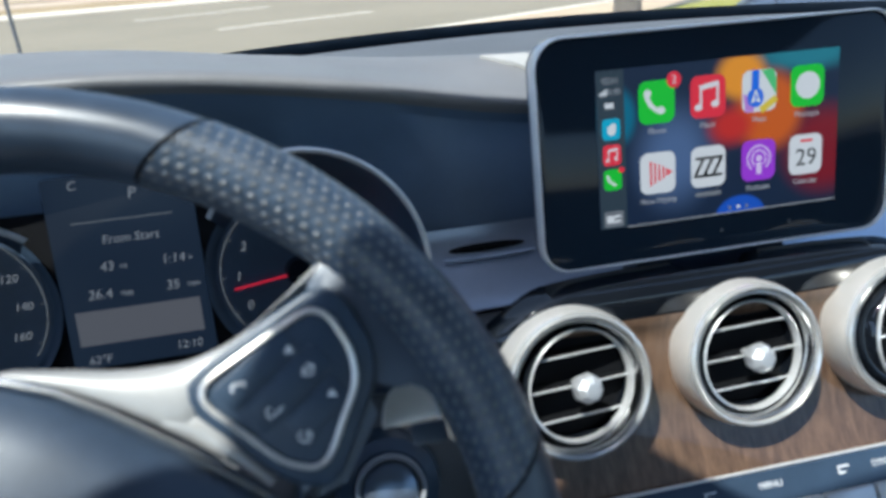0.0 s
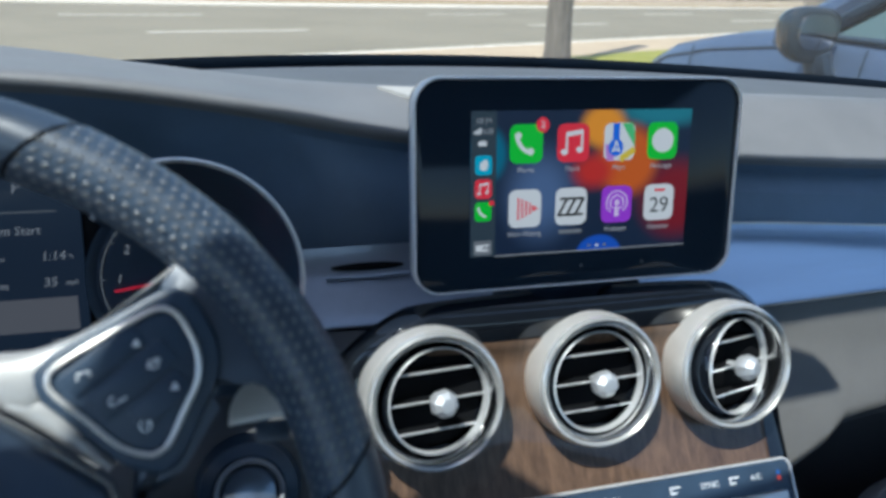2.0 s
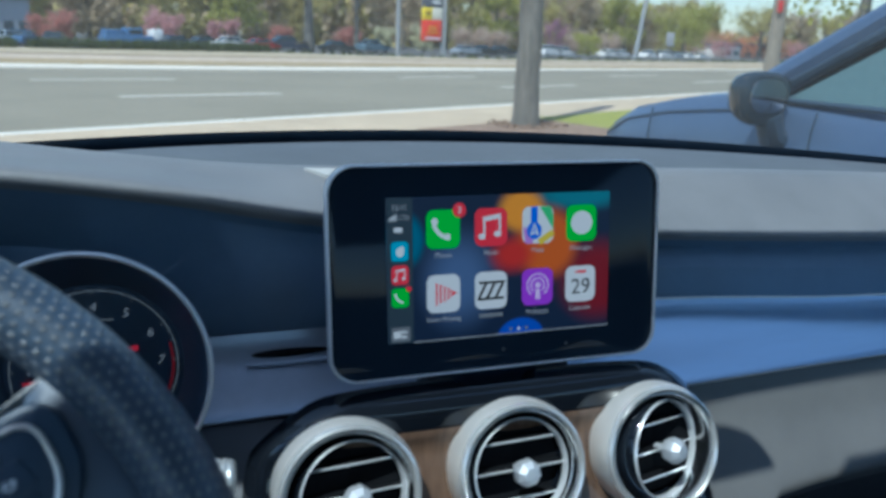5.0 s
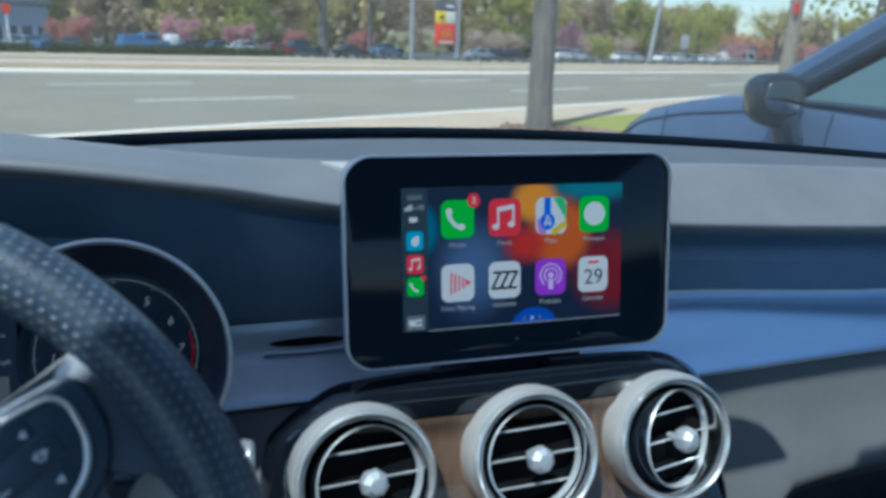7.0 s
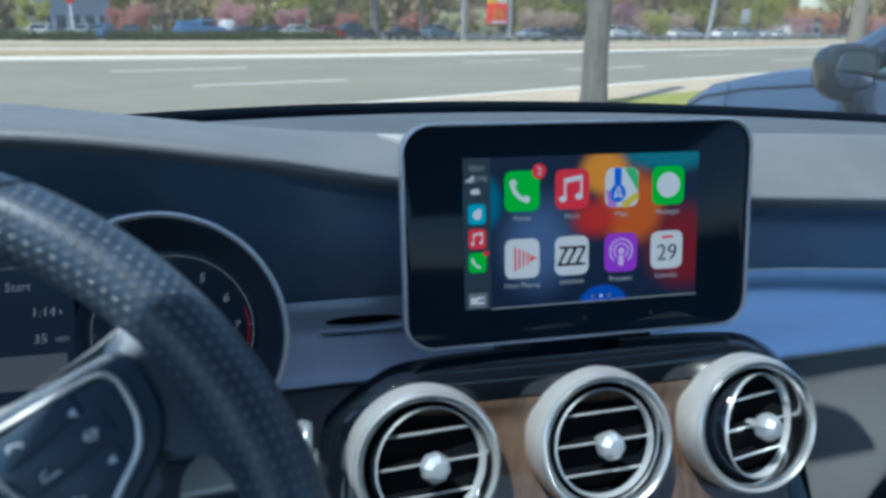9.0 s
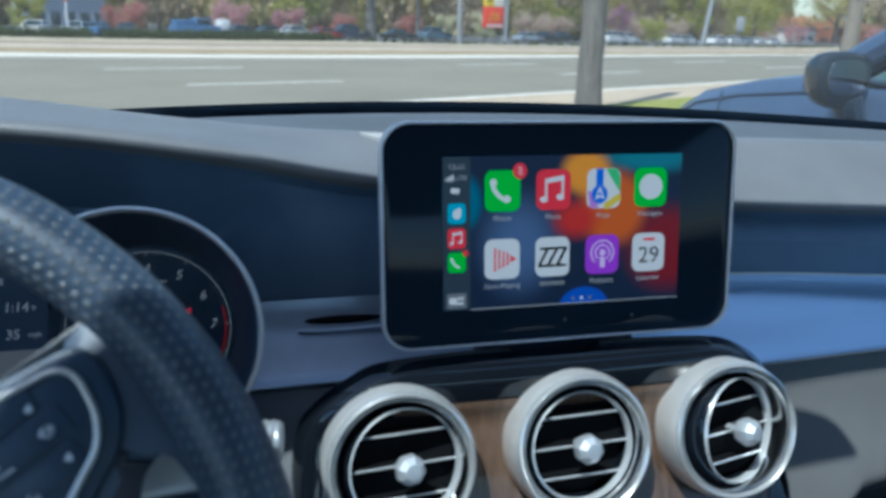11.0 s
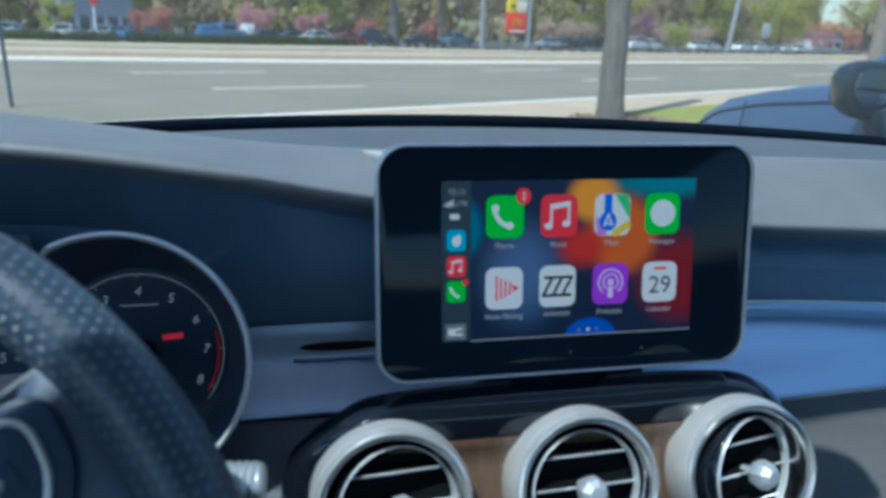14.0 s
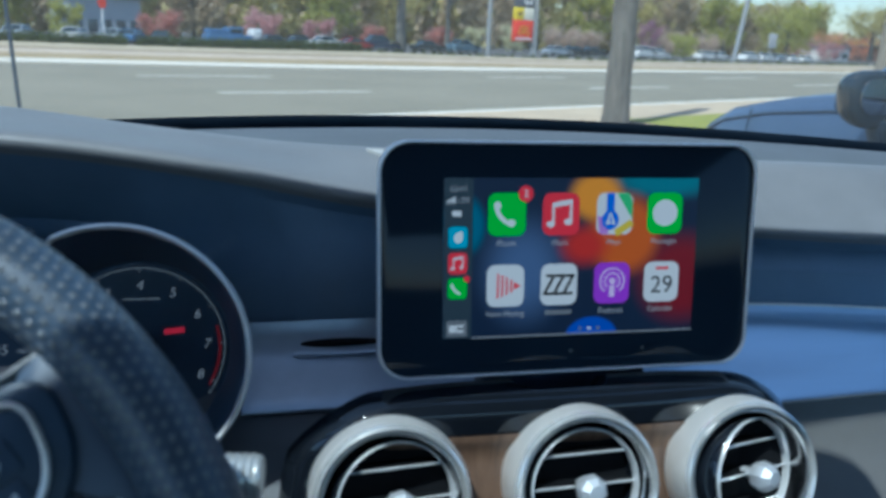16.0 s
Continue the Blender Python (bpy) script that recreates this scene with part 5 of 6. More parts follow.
# the near timber pole, rising past the windscreen
def near_pole():
    t = thing("utility_pole", pose(4.56, 9.93, -0.06), "weathered grey timber pole standing in bark mulch", "pole")
    pts, rs = [], []
    for k in range(30):
        z = -0.05 + 0.28 * k
        pts.append((0.008 * math.sin(1.7 * k), 0.008 * math.cos(2.1 * k), z))
        rs.append(0.180 + 0.06 * math.exp(-k * 1.0) - 0.0012 * k)
    b = tube(bmesh.new(), pts, rs, 24)
    for v in b.verts:
        n = noise.noise(Vector((v.co.x * 9, v.co.y * 9, v.co.z * 1.6)))
        v.co.x += n * 0.018
        v.co.y += n * 0.018
    part("post", b, M["bark"], t, "furrowed grey post")
    clods = leaf_mesh("mulch", [((0.35 * math.cos(k), 0.35 * math.sin(k), 0.035), 0.3) for k in range(7)], 420, 0.03, M["soil"], 0.03)
    tagged(part("mulch_chips", clods, None, None, m=pose(4.56, 9.93, -0.03)), "loose brown bark chips round the pole", "mulch", kind="stuff")


near_pole()


# ---- outside: parked vehicles ----
def wheel_parts(parent, x, y, z, r, width, side):
    tyre = part("tyre", lathe(bmesh.new(), [(r * 0.62, width / 2), (r * 0.93, width / 2), (r, width * 0.36), (r, -width * 0.36), (r * 0.93, -width / 2), (r * 0.62, -width / 2)], 24), M["tyre"], parent, m=pose(x, y, z, 0, 0, 90))
    part("rim", lathe(bmesh.new(), [(0.0, 0.03 * side), (r * 0.3, 0.04 * side), (r * 0.62, 0.08 * side), (r * 0.63, -0.05 * side)], 20), M["alloy"], tyre)


def parked_car(u, v, turn, color, label, tall=1.45, long=4.5, van=False):
    """A small far car: y is its length, z up."""
    c = thing("parked_car", far_lot(u, v, turn), label, "car", "cars parked across the road")
    h, L = tall, long / 2
    prof = [(-L, 0.35), (-L, 0.80), (-L * 0.93, h * 0.62), (-L * 0.45, h * 0.66), (L * 0.35, h * 0.66), (L * 0.9, h * 0.56), (L, 0.60), (L, 0.35)]
    rows = []
    for x, k in ((-0.88, 0.96), (-0.80, 1.0), (0.0, 1.02), (0.80, 1.0), (0.88, 0.96)):
        rows.append([(x, y, 0.35 + (z - 0.35) * k) for y, z in prof])
    part("body", grid(bmesh.new(), rows, cap=False), color, c)
    top = h
    back, front = (-L * 0.88, -L * 0.70) if van else (-L * 0.72, -L * 0.42)
    low = [(-0.80, back), (0.80, back), (0.80, L * 0.42), (-0.80, L * 0.42)]
    high = [(-0.62, front), (0.62, front), (0.62, L * 0.08), (-0.62, L * 0.08)]
    rows = [[(x, y, h * 0.64) for x, y in low], [(x, y, top - 0.06) for x, y in high]]
    part("glasshouse", grid(bmesh.new(), rows, closed=True), M["car_glass"], c, "dark glass", smooth=False)
    b3 = box(bmesh.new(), (-0.63, front, top - 0.07), (0.63, L * 0.09, top), 0.03)
    part("roof", b3, color, c)
    for (px, py), (qx, qy) in zip(low, high):
        part("pillar", tube(bmesh.new(), [(px, py, h * 0.63), (qx, qy, top - 0.05)], 0.04, 6), color, c)
    b4 = bmesh.new()
    for s in (-1, 1):
        grid(b4, [[(s * 0.88, y, 0.34) for y in (-L * 0.98, 0, L * 0.98)], [(s * 0.89, y, z) for y, z in ((-L * 0.98, h * 0.58), (0, h * 0.66), (L * 0.98, 0.58))]])
    part("side_panel", b4, color, c)
    for sx in (-1, 1):
        for sy in (-0.62, 0.62):
            wheel_parts(c, sx * 0.80, L * sy * 1.0, 0.32, 0.32, 0.2, sx)
    return c


WHITE, RED = plain("white car paint", (0.75, 0.75, 0.74), 0.25, coat=0.5), plain("red car paint", (0.42, 0.02, 0.02), 0.25, coat=0.5)
NAVY, BLUE = plain("navy car paint", (0.03, 0.04, 0.08), 0.25, coat=0.5), plain("bright blue paint", (0.08, 0.17, 0.34), 0.4)
TEAL = plain("grey-blue car paint", (0.14, 0.21, 0.26), 0.25, coat=0.5)
DARK, GREY = plain("dark grey car paint", (0.04, 0.045, 0.05), 0.25, coat=0.5), plain("silver car paint", (0.38, 0.42, 0.47), 0.3, coat=0.5)


def neighbour_car():
    """The pale blue car parked beside us, its nose level with ours."""
    c = thing("neighbour_car", pose(2.82, 1.0, -0.185), "pale blue metallic car parked beside ours", "car")
    st = []
    # y along the car, height of bonnet edge, height of bonnet middle, half width
    table = [(2.36, 0.70, 0.72, 0.74), (2.30, 0.86, 0.90, 0.83), (2.18, 0.95, 1.01, 0.88), (1.95, 1.045, 1.11, 0.905), (1.6, 1.11, 1.16, 0.915), (1.2, 1.155, 1.20, 0.92), (0.95, 1.165, 1.21, 0.92), (0.5, 1.155, 1.20, 0.92), (-0.5, 1.16, 1.20, 0.92), (-1.4, 1.14, 1.18, 0.90), (-2.1, 1.05, 1.08, 0.82), (-2.3, 0.7, 0.72, 0.70)]
    rows = []
    for y, ze, zm, w in table:
        half = [(w * 0.96, 0.22), (w * 1.0, 0.55), (w * 1.01, ze - 0.22), (w * 0.985, ze - 0.06), (w * 0.93, ze), (w * 0.70, ze + (zm - ze) * 0.6), (0.0, zm)]
        rows.append([(-x, y, z) for x, z in half] + [(x, y, z) for x, z in half[-2::-1]])
    b = grid(bmesh.new(), rows)
    b.faces.new([b.verts.new(p) for p in rows[0]])
    b.faces.new([b.verts.new(p) for p in rows[-1]])
    bmesh.ops.remove_doubles(b, verts=b.verts, dist=1e-5)
    body = part("body", b, M["blue_paint"], c, "pale blue metallic body", angle=60)
    # windscreen pillars, roof, glass
    A0, A1 = Vector((-0.83, 1.08, 1.18)), Vector((-0.64, 0.20, 1.70))
    for s in (1, -1):
        a0, a1 = Vector((A0.x * s, A0.y, A0.z)), Vector((A1.x * s, A1.y, A1.z))
        tb = tube(bmesh.new(), [a0 + Vector((0, 0.12, -0.06)), a0, a0.lerp(a1, 0.5) + Vector((0, 0, 0.015)), a1], [0.075, 0.065, 0.055, 0.05], 10)
        part("pillar", tb, M["blue_paint"], c)
        rows = [[tuple(a0 + Vector((-0.015 * s, -0.14, -0.02))), (-0.885 * s, -1.2, 1.18)], [tuple(a1 + Vector((0, -0.12, -0.03))), (-0.66 * s, -1.0, 1.68)]]
        part("side_window", grid(bmesh.new(), rows), plain("greenish side glass", (0.10, 0.16, 0.17), 0.05, coat=0.4), c, "greenish side window")
        fr = tube(bmesh.new(), [a0 + Vector((-0.022 * s, -0.06, -0.005)), a1 + Vector((-0.012 * s, -0.05, -0.015))], 0.024, 8)
        part("window_frame", fr, M["black"], c, "black window frame")
        sill = tube(bmesh.new(), [a0 + Vector((-0.04 * s, -0.03, -0.025)), (-0.915 * s, -1.2, 1.165)], 0.012, 6)
        part("sill", sill, M["black"], c)
        # mirror
        mp = Vector((-1.03 * s, 0.87, 1.165))
        mb = bmesh.new()
        bmesh.ops.create_uvsphere(mb, u_segments=20, v_segments=14, radius=1.0)
        for v in mb.verts:
            narrow = 1.0 + 0.22 * v.co.z
            v.co = Vector((math.copysign(abs(v.co.x) ** 0.75, v.co.x) * 0.112 * narrow, v.co.y * 0.095 if v.co.y > 0 else -0.040 * abs(v.co.y) ** 0.4, math.copysign(abs(v.co.z) ** 0.75, v.co.z) * 0.098))
        mir = part("mirror", mb, plain("dark blue mirror shell", (0.022, 0.033, 0.048), 0.2, coat=0.3), c, "dark blue door mirror", m=Matrix.Translation(mp))
        part("mirror_glass", slab(bmesh.new(), round_rect(0.155, 0.120, 0.05, 0.0, 0.012), -0.0440, -0.036, 0.002), M["chrome_dark"], mir, "dim mirror glass")
        part("mirror_foot", tube(bmesh.new(), [(0.05 * s, 0.0, -0.06), (0.08 * s, 0.0, -0.14), (0.16 * s, 0.0, -0.16)], [0.05, 0.05, 0.045], 10), M["black"], mir)
        hl = slab(bmesh.new(), [(-0.16, -0.05), (0.16, -0.02), (0.14, 0.06), (-0.12, 0.04)], -0.03, 0.03, 0.01)
        part("headlight", hl, M["chrome"], c, "clear headlight", m=pose(-0.66 * s, 2.22, 0.80, 0, 0, 180 - 35 * s))
        # shut lines of bonnet, wing and door
        line = [(-w * 0.988 * s, y, ze - 0.058) for y, ze, zm, w in table[2:7]]
        part("shut_line", tube(bmesh.new(), line, 0.004, 6), M["black"], c, "dark bonnet gap")
        for y in (1.72, 0.72):
            ze = lerp([(r[0], r[1]) for r in table[::-1]], y)
            line = [(-0.918 * k * s, y, z) for k, z in ((0.985, ze - 0.03), (1.0, ze - 0.09), (1.008, ze - 0.22), (1.0, 0.55))]
            part("shut_line", tube(bmesh.new(), line, 0.004, 6), M["black"], c, "dark panel gap")
    ws = [[(-0.78, 1.11, 1.18), (0.0, 1.20, 1.20), (0.78, 1.11, 1.18)], [(-0.60, 0.21, 1.69), (0.0, 0.28, 1.73), (0.60, 0.21, 1.69)]]
    part("windscreen", grid(bmesh.new(), ws), M["car_glass"], c, "dark windscreen")
    roof = [[(x, y, 1.72 + 0.03 * (1 - (x / 0.65) ** 2) - 0.05 * ((y + 0.4) / 1.0) ** 2) for x in (-0.66, -0.4, 0, 0.4, 0.66)] for y in (0.24, -0.4, -1.0, -1.5)]
    part("roof", grid(bmesh.new(), roof), M["blue_paint"], c)
    for sx in (-1, 1):
        for y in (1.5, -1.35):
            wheel_parts(c, sx * 0.80, y, 0.34, 0.34, 0.22, sx)
    return c


neighbour_car()

ROW = 35.5
for u, color, tall, long, label in (
        (5.2, GREY, 1.45, 4.4, "silver car parked behind the hedge"), (7.4, WHITE, 1.4, 4.4, "white car parked behind the hedge"),
        (9.0, GREY, 1.4, 4.4, "pale silver car parked behind the hedge"), (9.9, BLUE, 1.4, 4.3, "blue-grey car parked behind the hedge"),
        (11.0, DARK, 1.4, 4.3, "dark car parked behind the hedge"), (16.7, NAVY, 1.4, 4.4, "dark low car parked by the pink tree"),
        (18.0, DARK, 1.4, 4.4, "dark car parked by the pink tree"),
        (21.4, RED, 1.4, 4.6, "red car parked across the road"), (23.0, NAVY, 1.8, 4.7, "dark blue sports utility car parked across the road"),
        (26.1, DARK, 1.4, 4.4, "dark car parked across the road"), (29.0, TEAL, 1.75, 4.7, "grey-blue sports utility car parked across the road"),
        (36.6, GREY, 1.4, 4.4, "silver car parked past the sign"), (38.6, DARK, 1.5, 4.6, "dark car parked past the sign"), (40.6, DARK, 1.5, 4.6, "black car parked past the sign"),
        (45.6, WHITE, 1.9, 4.8, "white van parked in the far lot"), (47.6, WHITE, 1.7, 4.6, "white car in the far lot"), (53.8, WHITE, 1.6, 4.6, "white car in the far lot"),
        (56.0, WHITE, 1.5, 4.5, "white car in the far lot"), (59.6, WHITE, 1.7, 4.7, "white car in the far lot"), (62.2, WHITE, 1.7, 4.6, "white car in the far lot"), (65.0, GREY, 1.5, 4.5, "silver car in the far lot"),
        (67.8, WHITE, 1.5, 4.5, "white car in the far lot"), (70.0, WHITE, 1.5, 4.5, "white car in the far lot")):
    parked_car(u, ROW + rng.uniform(-0.3, 0.6), 26 - 90 + rng.uniform(-10, 10) + (60 if u < 14 else 0), color, label, tall, long)
parked_car(18.7, 34.0, 26 - 90, WHITE, "white hatchback parked behind the verge", 1.5, 4.4)


def box_truck(u, v):
    t = thing("truck", far_lot(u, v, 26 - 90), "bright blue pickup truck with a raised bed", "truck")
    part("body", box(bmesh.new(), (-0.95, -2.4, 0.45), (0.95, 2.4, 1.2), 0.08), BLUE, t)
    part("cab", box(bmesh.new(), (-0.85, -0.2, 1.15), (0.85, 1.4, 1.95), 0.15), BLUE, t)
    part("cab_glass", box(bmesh.new(), (-0.87, 0.0, 1.35), (0.87, 1.25, 1.8), 0.05), M["car_glass"], t)
    part("load", box(bmesh.new(), (-0.8, -2.2, 1.2), (0.8, -0.4, 1.75), 0.1), BLUE, t)
    part("nose", box(bmesh.new(), (-0.9, 2.42, 0.5), (0.9, 3.5, 1.9), 0.25), WHITE, t, "white front of the truck")
    for sx in (-1, 1):
        for y in (-1.5, 1.5):
            wheel_parts(t, sx * 0.85, y, 0.38, 0.38, 0.25, sx)


box_truck(14.5, 36.5)

# hedge along the far lot
hc = []
for k in range(60):
    u = 4.0 + 0.26 * k
    if 9.0 < u < 9.5:
        continue
    p = OUT @ Vector((u, far_edge(u) + lerp(VERGE_SPAN, u) - 0.2 + rng.uniform(-0.2, 0.2), 0.22))
    hc.append((tuple(p), 0.30))
tagged(part("hedge", leaf_mesh("hedge", hc, 11000, 0.06, LEAF["hedge"]), None), "low dark green hedge along the verge", "hedge", kind="stuff")
hc = []
for k in range(150):
    u = 18.5 + 0.36 * k
    p = OUT @ Vector((u, far_edge(u) + lerp(VERGE_SPAN, u) + rng.uniform(-0.2, 0.3), 0.08))
    hc.append((tuple(p), 0.14))
tagged(part("hedge", leaf_mesh("hedge", hc, 6000, 0.05, LEAF["hedge"]), None), "low scrub along the verge", "hedge", kind="stuff")


# ---- outside: signs and poles ----
def road_sign():
    s = thing("sign", Matrix.Translation((0, 0, -0.22)) @ upright(29.1, 30.6, 17), "tall red and yellow roadside sign on a steel pole", "sign")
    part("pole", tube(bmesh.new(), [(0.62, 0, -0.1), (0.62, 0, 5.2)], 0.11, 12), M["pole"], s)
    part("pole", tube(bmesh.new(), [(0.42, 0, -0.1), (0.42, 0, 5.2)], 0.05, 12), M["pole"], s)
    part("red_panel", box(bmesh.new(), (-0.85, -0.12, 1.05), (0.36, 0.12, 2.15), 0.02), plain("red sign panel", (0.75, 0.045, 0.02), 0.4), s, "red panel")
    part("yellow_panel", box(bmesh.new(), (-0.85, -0.12, 2.16), (-0.28, 0.12, 2.80), 0.02), plain("yellow sign panel", (0.80, 0.62, 0.02), 0.4), s, "yellow panel")
    part("pale_panel", box(bmesh.new(), (-0.27, -0.12, 2.16), (0.36, 0.12, 2.80), 0.02), plain("pale sign panel", (0.75, 0.72, 0.60), 0.4), s, "pale panel")
    part("dark_panel", box(bmesh.new(), (-0.85, -0.12, 2.82), (0.36, 0.12, 3.3), 0.02), plain("dark sign panel", (0.10, 0.11, 0.14), 0.4), s, "dark panel")
    gold = plain("gold sign shape", (0.85, 0.38, 0.02), 0.4)
    b = bmesh.new()
    for dx in (-0.14, 0.14):
        stroke(b, [(-0.25 + dx + 0.13 * math.sin(radians(a)), 1.40 + 0.42 * math.cos(radians(a))) for a in range(-90, 91, 15)], 0.09, -0.14, 0.015)
    part("gold_shape", b, gold, s, "gold double arch shape")
    part("bar", box(bmesh.new(), (-0.75, -0.14, 1.13), (0.26, -0.115, 1.23)), M["mark"], s, "white bar")
    part("bar", box(bmesh.new(), (-0.70, -0.14, 2.40), (-0.42, -0.115, 2.58)), plain("brown mark", (0.25, 0.14, 0.02)), s)
    part("bar", box(bmesh.new(), (-0.30, -0.14, 3.0), (0.22, -0.115, 3.14)), M["mark"], s)


road_sign()


def pole(u, v, height, r, mat, label, lean=0.0, name="utility_pole", category="pole"):
    p = thing(name, upright(u, v), label, category)
    part("post", tube(bmesh.new(), [(0, 0, -0.1), (lean * 0.5, 0, height * 0.5), (lean, 0, height)], [r * 1.15, r, r * 0.85], 12), mat, p)
    return p


pole(42.3, 17.4, 9.0, 0.36, M["weathered"], "stout weathered timber utility pole", 0.15)
pole(49.5, 30.5, 10.0, 0.15, M["pole"], "leaning pale street pole", 1.2, "street_lamp", "pole")
pole(28.5, 33.0, 9.0, 0.12, M["pole"], "slim grey street pole", 0.0, "street_lamp", "pole")
lp = thing("road_marker", pose(-3.90, 11.4, -0.03), "slim dark roadside marker post", "post")
part("post", tube(bmesh.new(), [(0, 0, -0.05), (-0.02, 0, 1.0), (-0.05, 0, 2.2)], 0.028, 10), M["black"], lp)
tl = thing("traffic_light", upright(42.3, 17.0), "red traffic signal hung beside the timber pole", "traffic light")
part("housing", box(bmesh.new(), (-0.55, -0.12, 3.05), (-0.33, 0.1, 3.65), 0.03), plain("red signal box", (0.5, 0.03, 0.03), 0.5), tl)
part("arm", tube(bmesh.new(), [(-0.44, 0, 3.6), (0, 0.3, 3.9)], 0.03, 8), M["black"], tl)
sb = thing("road_board", upright(51.7, 29.0, 10), "small grey road sign board on a post", "sign")
part("board", box(bmesh.new(), (-0.38, -0.03, 0.95), (0.38, 0.03, 1.95), 0.02), plain("grey board", (0.42, 0.42, 0.44), 0.6), sb)
part("post", tube(bmesh.new(), [(0, 0.05, -0.1), (0, 0.05, 1.9)], 0.05, 8), M["pole"], sb)
st = thing("stop_sign", upright(9.3, 38.6, 26), "small red sign with a white post", "sign")
part("plate", slab(bmesh.new(), [(0.20 * math.cos(math.pi / 8 + k * math.pi / 4), 1.80 + 0.26 * math.sin(math.pi / 8 + k * math.pi / 4)) for k in range(8)], -0.03, 0.0), plain("red sign panel", (0.75, 0.045, 0.02)), st)
part("post", tube(bmesh.new(), [(0, 0.03, -0.1), (0, 0.03, 1.9)], 0.05, 8), M["mark"], st)
wires = thing("overhead_wires", OUT, "thin black overhead wires along the road", "wires", kind="stuff")
for k in range(3):
    part("wire", tube(bmesh.new(), [(40 + 12 * i, 17.4 + 0.0 * i, 4.6 + 0.55 * k + 0.004 * (i - 5) ** 2) for i in range(-2, 16)], 0.018, 5), M["black"], wires)


# ---- outside: low buildings behind the lot ----
def low_building(u0, u1, v, h, wall, label, bays):
    a, c = far_lot(u0, v).translation, far_lot(u1, v).translation
    w = (c - a).length
    bd = thing("building", Matrix.Translation(a) @ Matrix.Rotation(math.atan2(c.y - a.y, c.x - a.x), 4, 'Z'), label, "building", "low buildings behind the lot")
    part("wall", box(bmesh.new(), (0, 0, -0.2), (w, 10, h)), wall, bd)
    part("roof", box(bmesh.new(), (-0.4, -0.4, h), (w + 0.4, 10.4, h + 0.5), 0.05), M["roof_grey"], bd)
    for k in range(bays):
        x, hw = w * (k + 0.5) / bays, w / bays * 0.33
        wd = part("window", box(bmesh.new(), (x - hw, -0.06, 0.9), (x + hw, 0.05, min(h - 0.5, 2.3)), 0.02), M["pane"], bd)
        part("frame", box(bmesh.new(), (x - hw - 0.1, -0.12, 0.75), (x + hw + 0.1, -0.065, 0.9)), M["roof_grey"], wd)


low_building(9.0, 12.6, 44.0, 4.6, plain("blue-grey cladding", (0.33, 0.37, 0.43), 0.7), "low blue-grey building behind the parking lot", 5)
low_building(104.6, 109.4, 50.0, 3.4, plain("white kiosk wall", (0.70, 0.69, 0.67), 0.7), "small white kiosk beside the far road", 2)
low_building(118.0, 160.0, 62.0, 5.0, M["brick"], "long low brick building in the distance", 9)

# ---- outside: trees ----
for u, v, h, sp, leaf, label in (
        (7.9, 40.0, 5.0, 1.9, "green", "small fresh green tree behind the hedge"), (12.6, 40.5, 4.0, 2.6, "coral", "coral-pink blossoming tree in the lot"),
        (17.8, 40.0, 4.9, 2.5, "pink", "pink blossoming tree in the lot"), (21.5, 40.0, 4.3, 2.2, "pink", "pink blossoming tree in the lot"),
        (26.5, 42.0, 3.6, 2.0, "coral", "coral-pink blossoming tree in the lot"), (32.2, 42.5, 3.8, 2.3, "coral", "coral-pink blossoming tree in the lot"),
        (36.6, 44.0, 4.6, 1.9, "pale", "pale yellow-green blossoming tree in the lot"), (37.0, 40.0, 4.8, 2.2, "pale", "pale yellow-green blossoming tree by the sign"),
        (41.5, 40.0, 5.2, 3.3, "cream", "pale pinkish blossoming tree past the sign"), (45.0, 40.5, 4.8, 3.0, "cream", "pale pinkish blossoming tree past the sign"),
        (57.4, 44.0, 8.2, 3.2, "purple", "purple-pink blossoming tree across the road"), (62.0, 45.0, 5.5, 3.6, "cream", "pale brownish blossoming tree across the road"),
        (69.0, 46.0, 5.8, 4.0, "cream", "pale brownish blossoming tree across the road"), (96.0, 50.0, 6.4, 4.4, "pink", "wide pink blossoming tree in the distance"),
        (104.0, 50.0, 6.2, 4.4, "pink", "wide pink blossoming tree in the distance"), (111.0, 54.0, 11.0, 6.0, "rust", "orange-leaved young tree in the distance"),
        (121.0, 54.0, 10.0, 5.4, "rust", "orange-leaved young tree in the distance"), (146.0, 58.0, 10.0, 6.0, "rust", "orange-leaved young tree in the distance"), (136.0, 52.0, 7.0, 5.6, "pink", "wide pink blossoming tree in the distance")):
    tree(u, v, h * 0.8, sp * 0.85, leaf, label, 0.12, 2400, 0.2, 0.13)
tree(70.3, 38.0, 11.5, 6.0, "green", "yellow-green leafing tree by the road", 0.3, 4200, 0.2, 0.20)
tree(52.8, 37.0, 4.2, 2.6, "green", "small green bushy tree by the verge", 0.1, 1500, 0.2, 0.15)
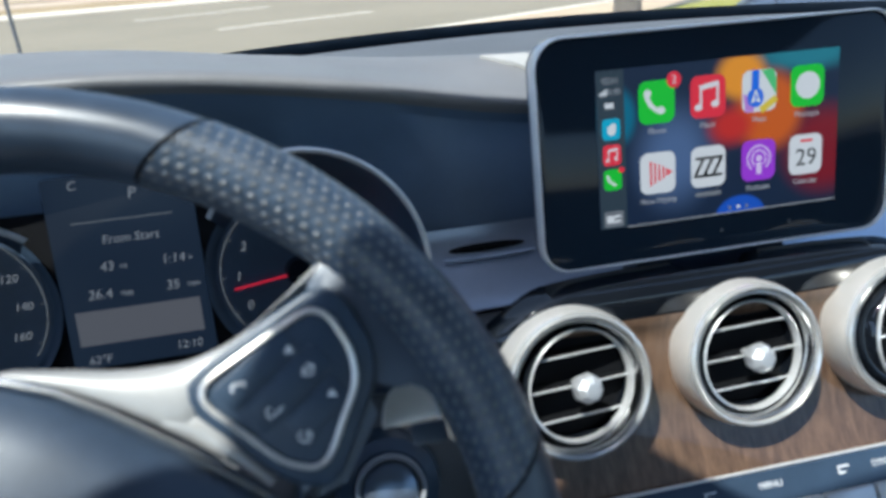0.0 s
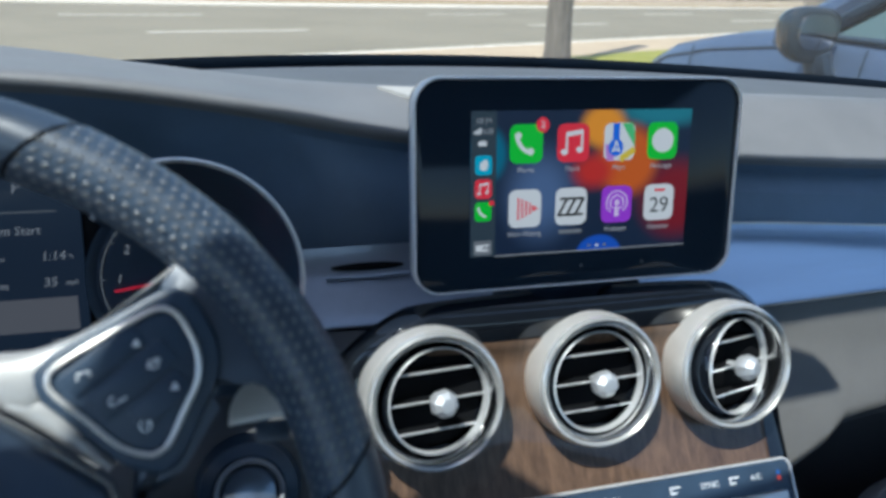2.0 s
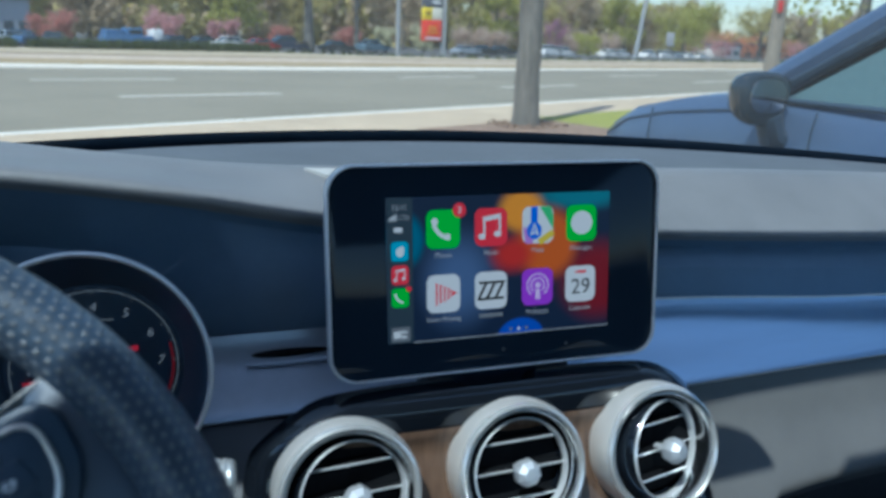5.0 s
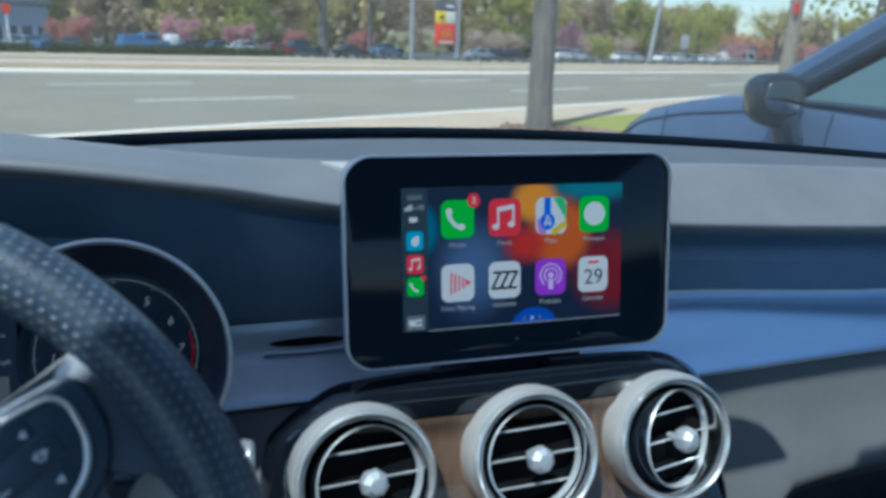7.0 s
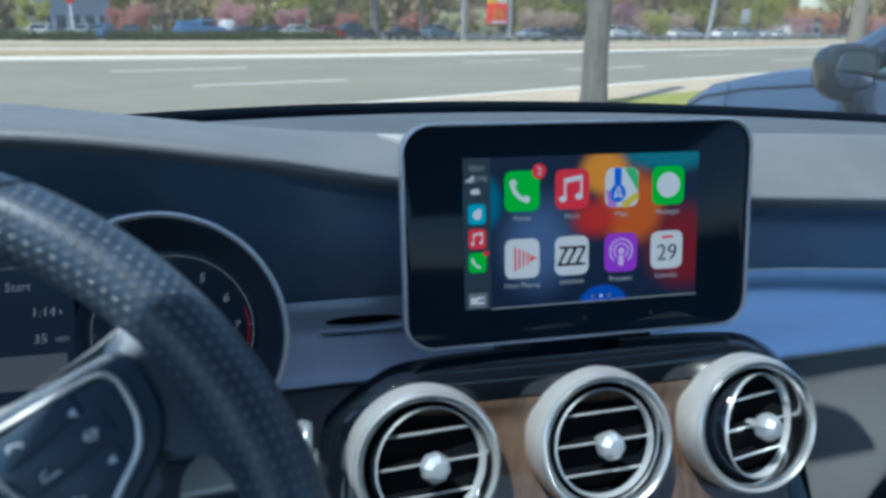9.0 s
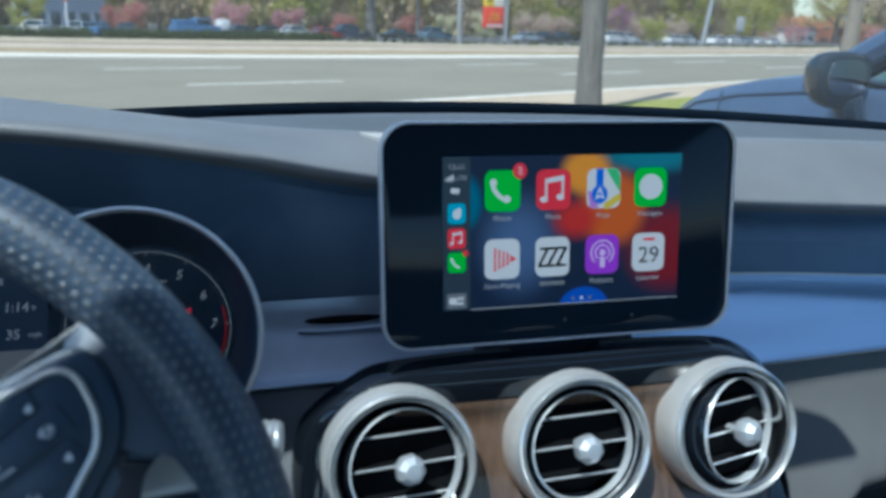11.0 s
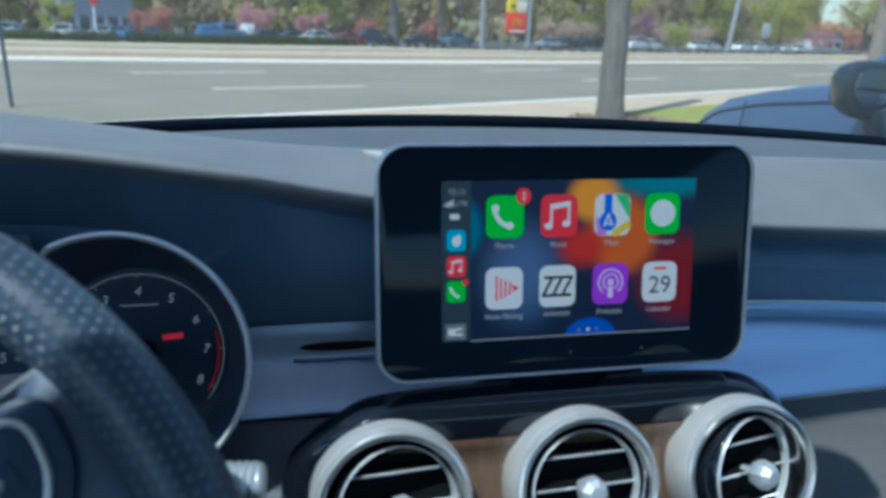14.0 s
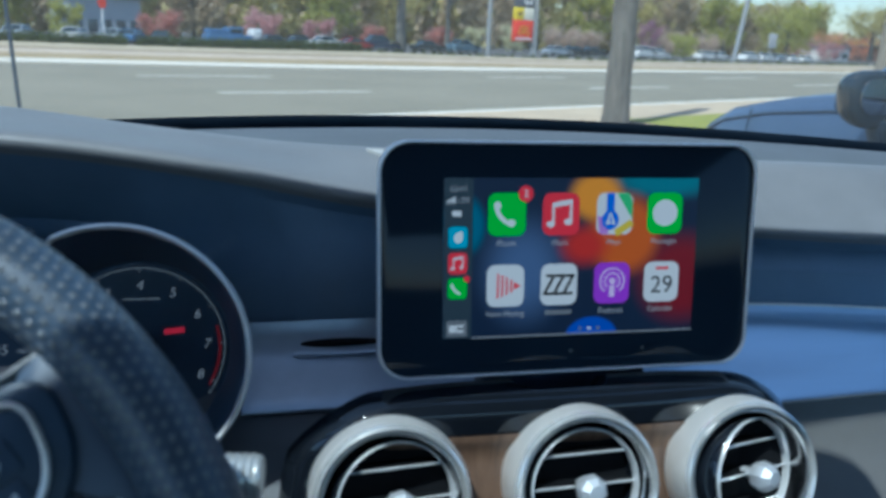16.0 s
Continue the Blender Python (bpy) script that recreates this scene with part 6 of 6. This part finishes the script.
tree(24.5, 36.0, 20.0, 8.0, "olive", "tall bare-limbed tree with thin new leaves", 0.55, 1300, 0.5, 0.20)
tree(29.0, 37.5, 17.0, 5.6, "brown", "tall bare-limbed tree with brown buds", 0.30, 1100, 0.5, 0.18)
tree(92.7, 40.0, 14.0, 6.5, "olive", "leafing tree beside the far road", 0.5, 2400, 0.4, 0.22)
KINDS = {"olive": "hazy olive-green spring tree behind the parking lot", "brown": "brown budding bare tree behind the parking lot", "green": "yellow-green spring tree behind the parking lot"}
for k in range(34):
    u = -6 + 4.6 * k + 0.075 * k * k + rng.uniform(-1.5, 1.5)
    v = 60 + rng.uniform(0, 12)
    leaf = ("olive", "brown", "olive", "green", "brown")[k % 5]
    tree(u, v, rng.uniform(11, 16) + 0.04 * u, rng.uniform(6.0, 8.0), leaf, KINDS[leaf], 0.4, 3400, 0.2, 0.38)
wood_clumps = []
for k in range(260):
    u = 4 + 1.25 * k
    m = far_lot(u, 92 + rng.uniform(-6, 6), 0.0, 2.0).translation
    for h in (2.0, 5.0, 8.0) if u > 150 else (2.0, 5.0, 8.0, 11.0, 14.0, 17.0):
        wood_clumps.append(((m.x, m.y, LOT_Z + h + rng.uniform(-1.5, 1.5)), rng.uniform(2.4, 4.2)))
for leaf, count in (("brown", 20000), ("olive", 17000)):
    tagged(part("far_woods", leaf_mesh("far_woods", wood_clumps, count, 1.5, LEAF[leaf]), None), "hazy belt of brown and green spring woods", "woods", kind="stuff")
# leafy twigs of a tree beyond the neighbouring car
twig = thing("roadside_tree", pose(10.9, 10.0, -0.6), "fresh green roadside tree beyond the parked car", "tree")
part("trunk", tube(bmesh.new(), [(0, 0, -0.1), (0.1, 0, 1.2), (0.0, 0.1, 2.6), (0.2, 0.1, 4.0)], [0.16, 0.12, 0.09, 0.04], 10), M["bark"], twig)
part("crown", leaf_mesh("crown", [((0.3, 0, 3.6), 1.0), ((-0.5, 0.3, 3.0), 0.8), ((0.8, -0.3, 3.1), 0.8), ((-0.2, -0.6, 4.3), 1.0)], 1100, 0.06, LEAF["green"]), None, twig, "thin fresh green crown")
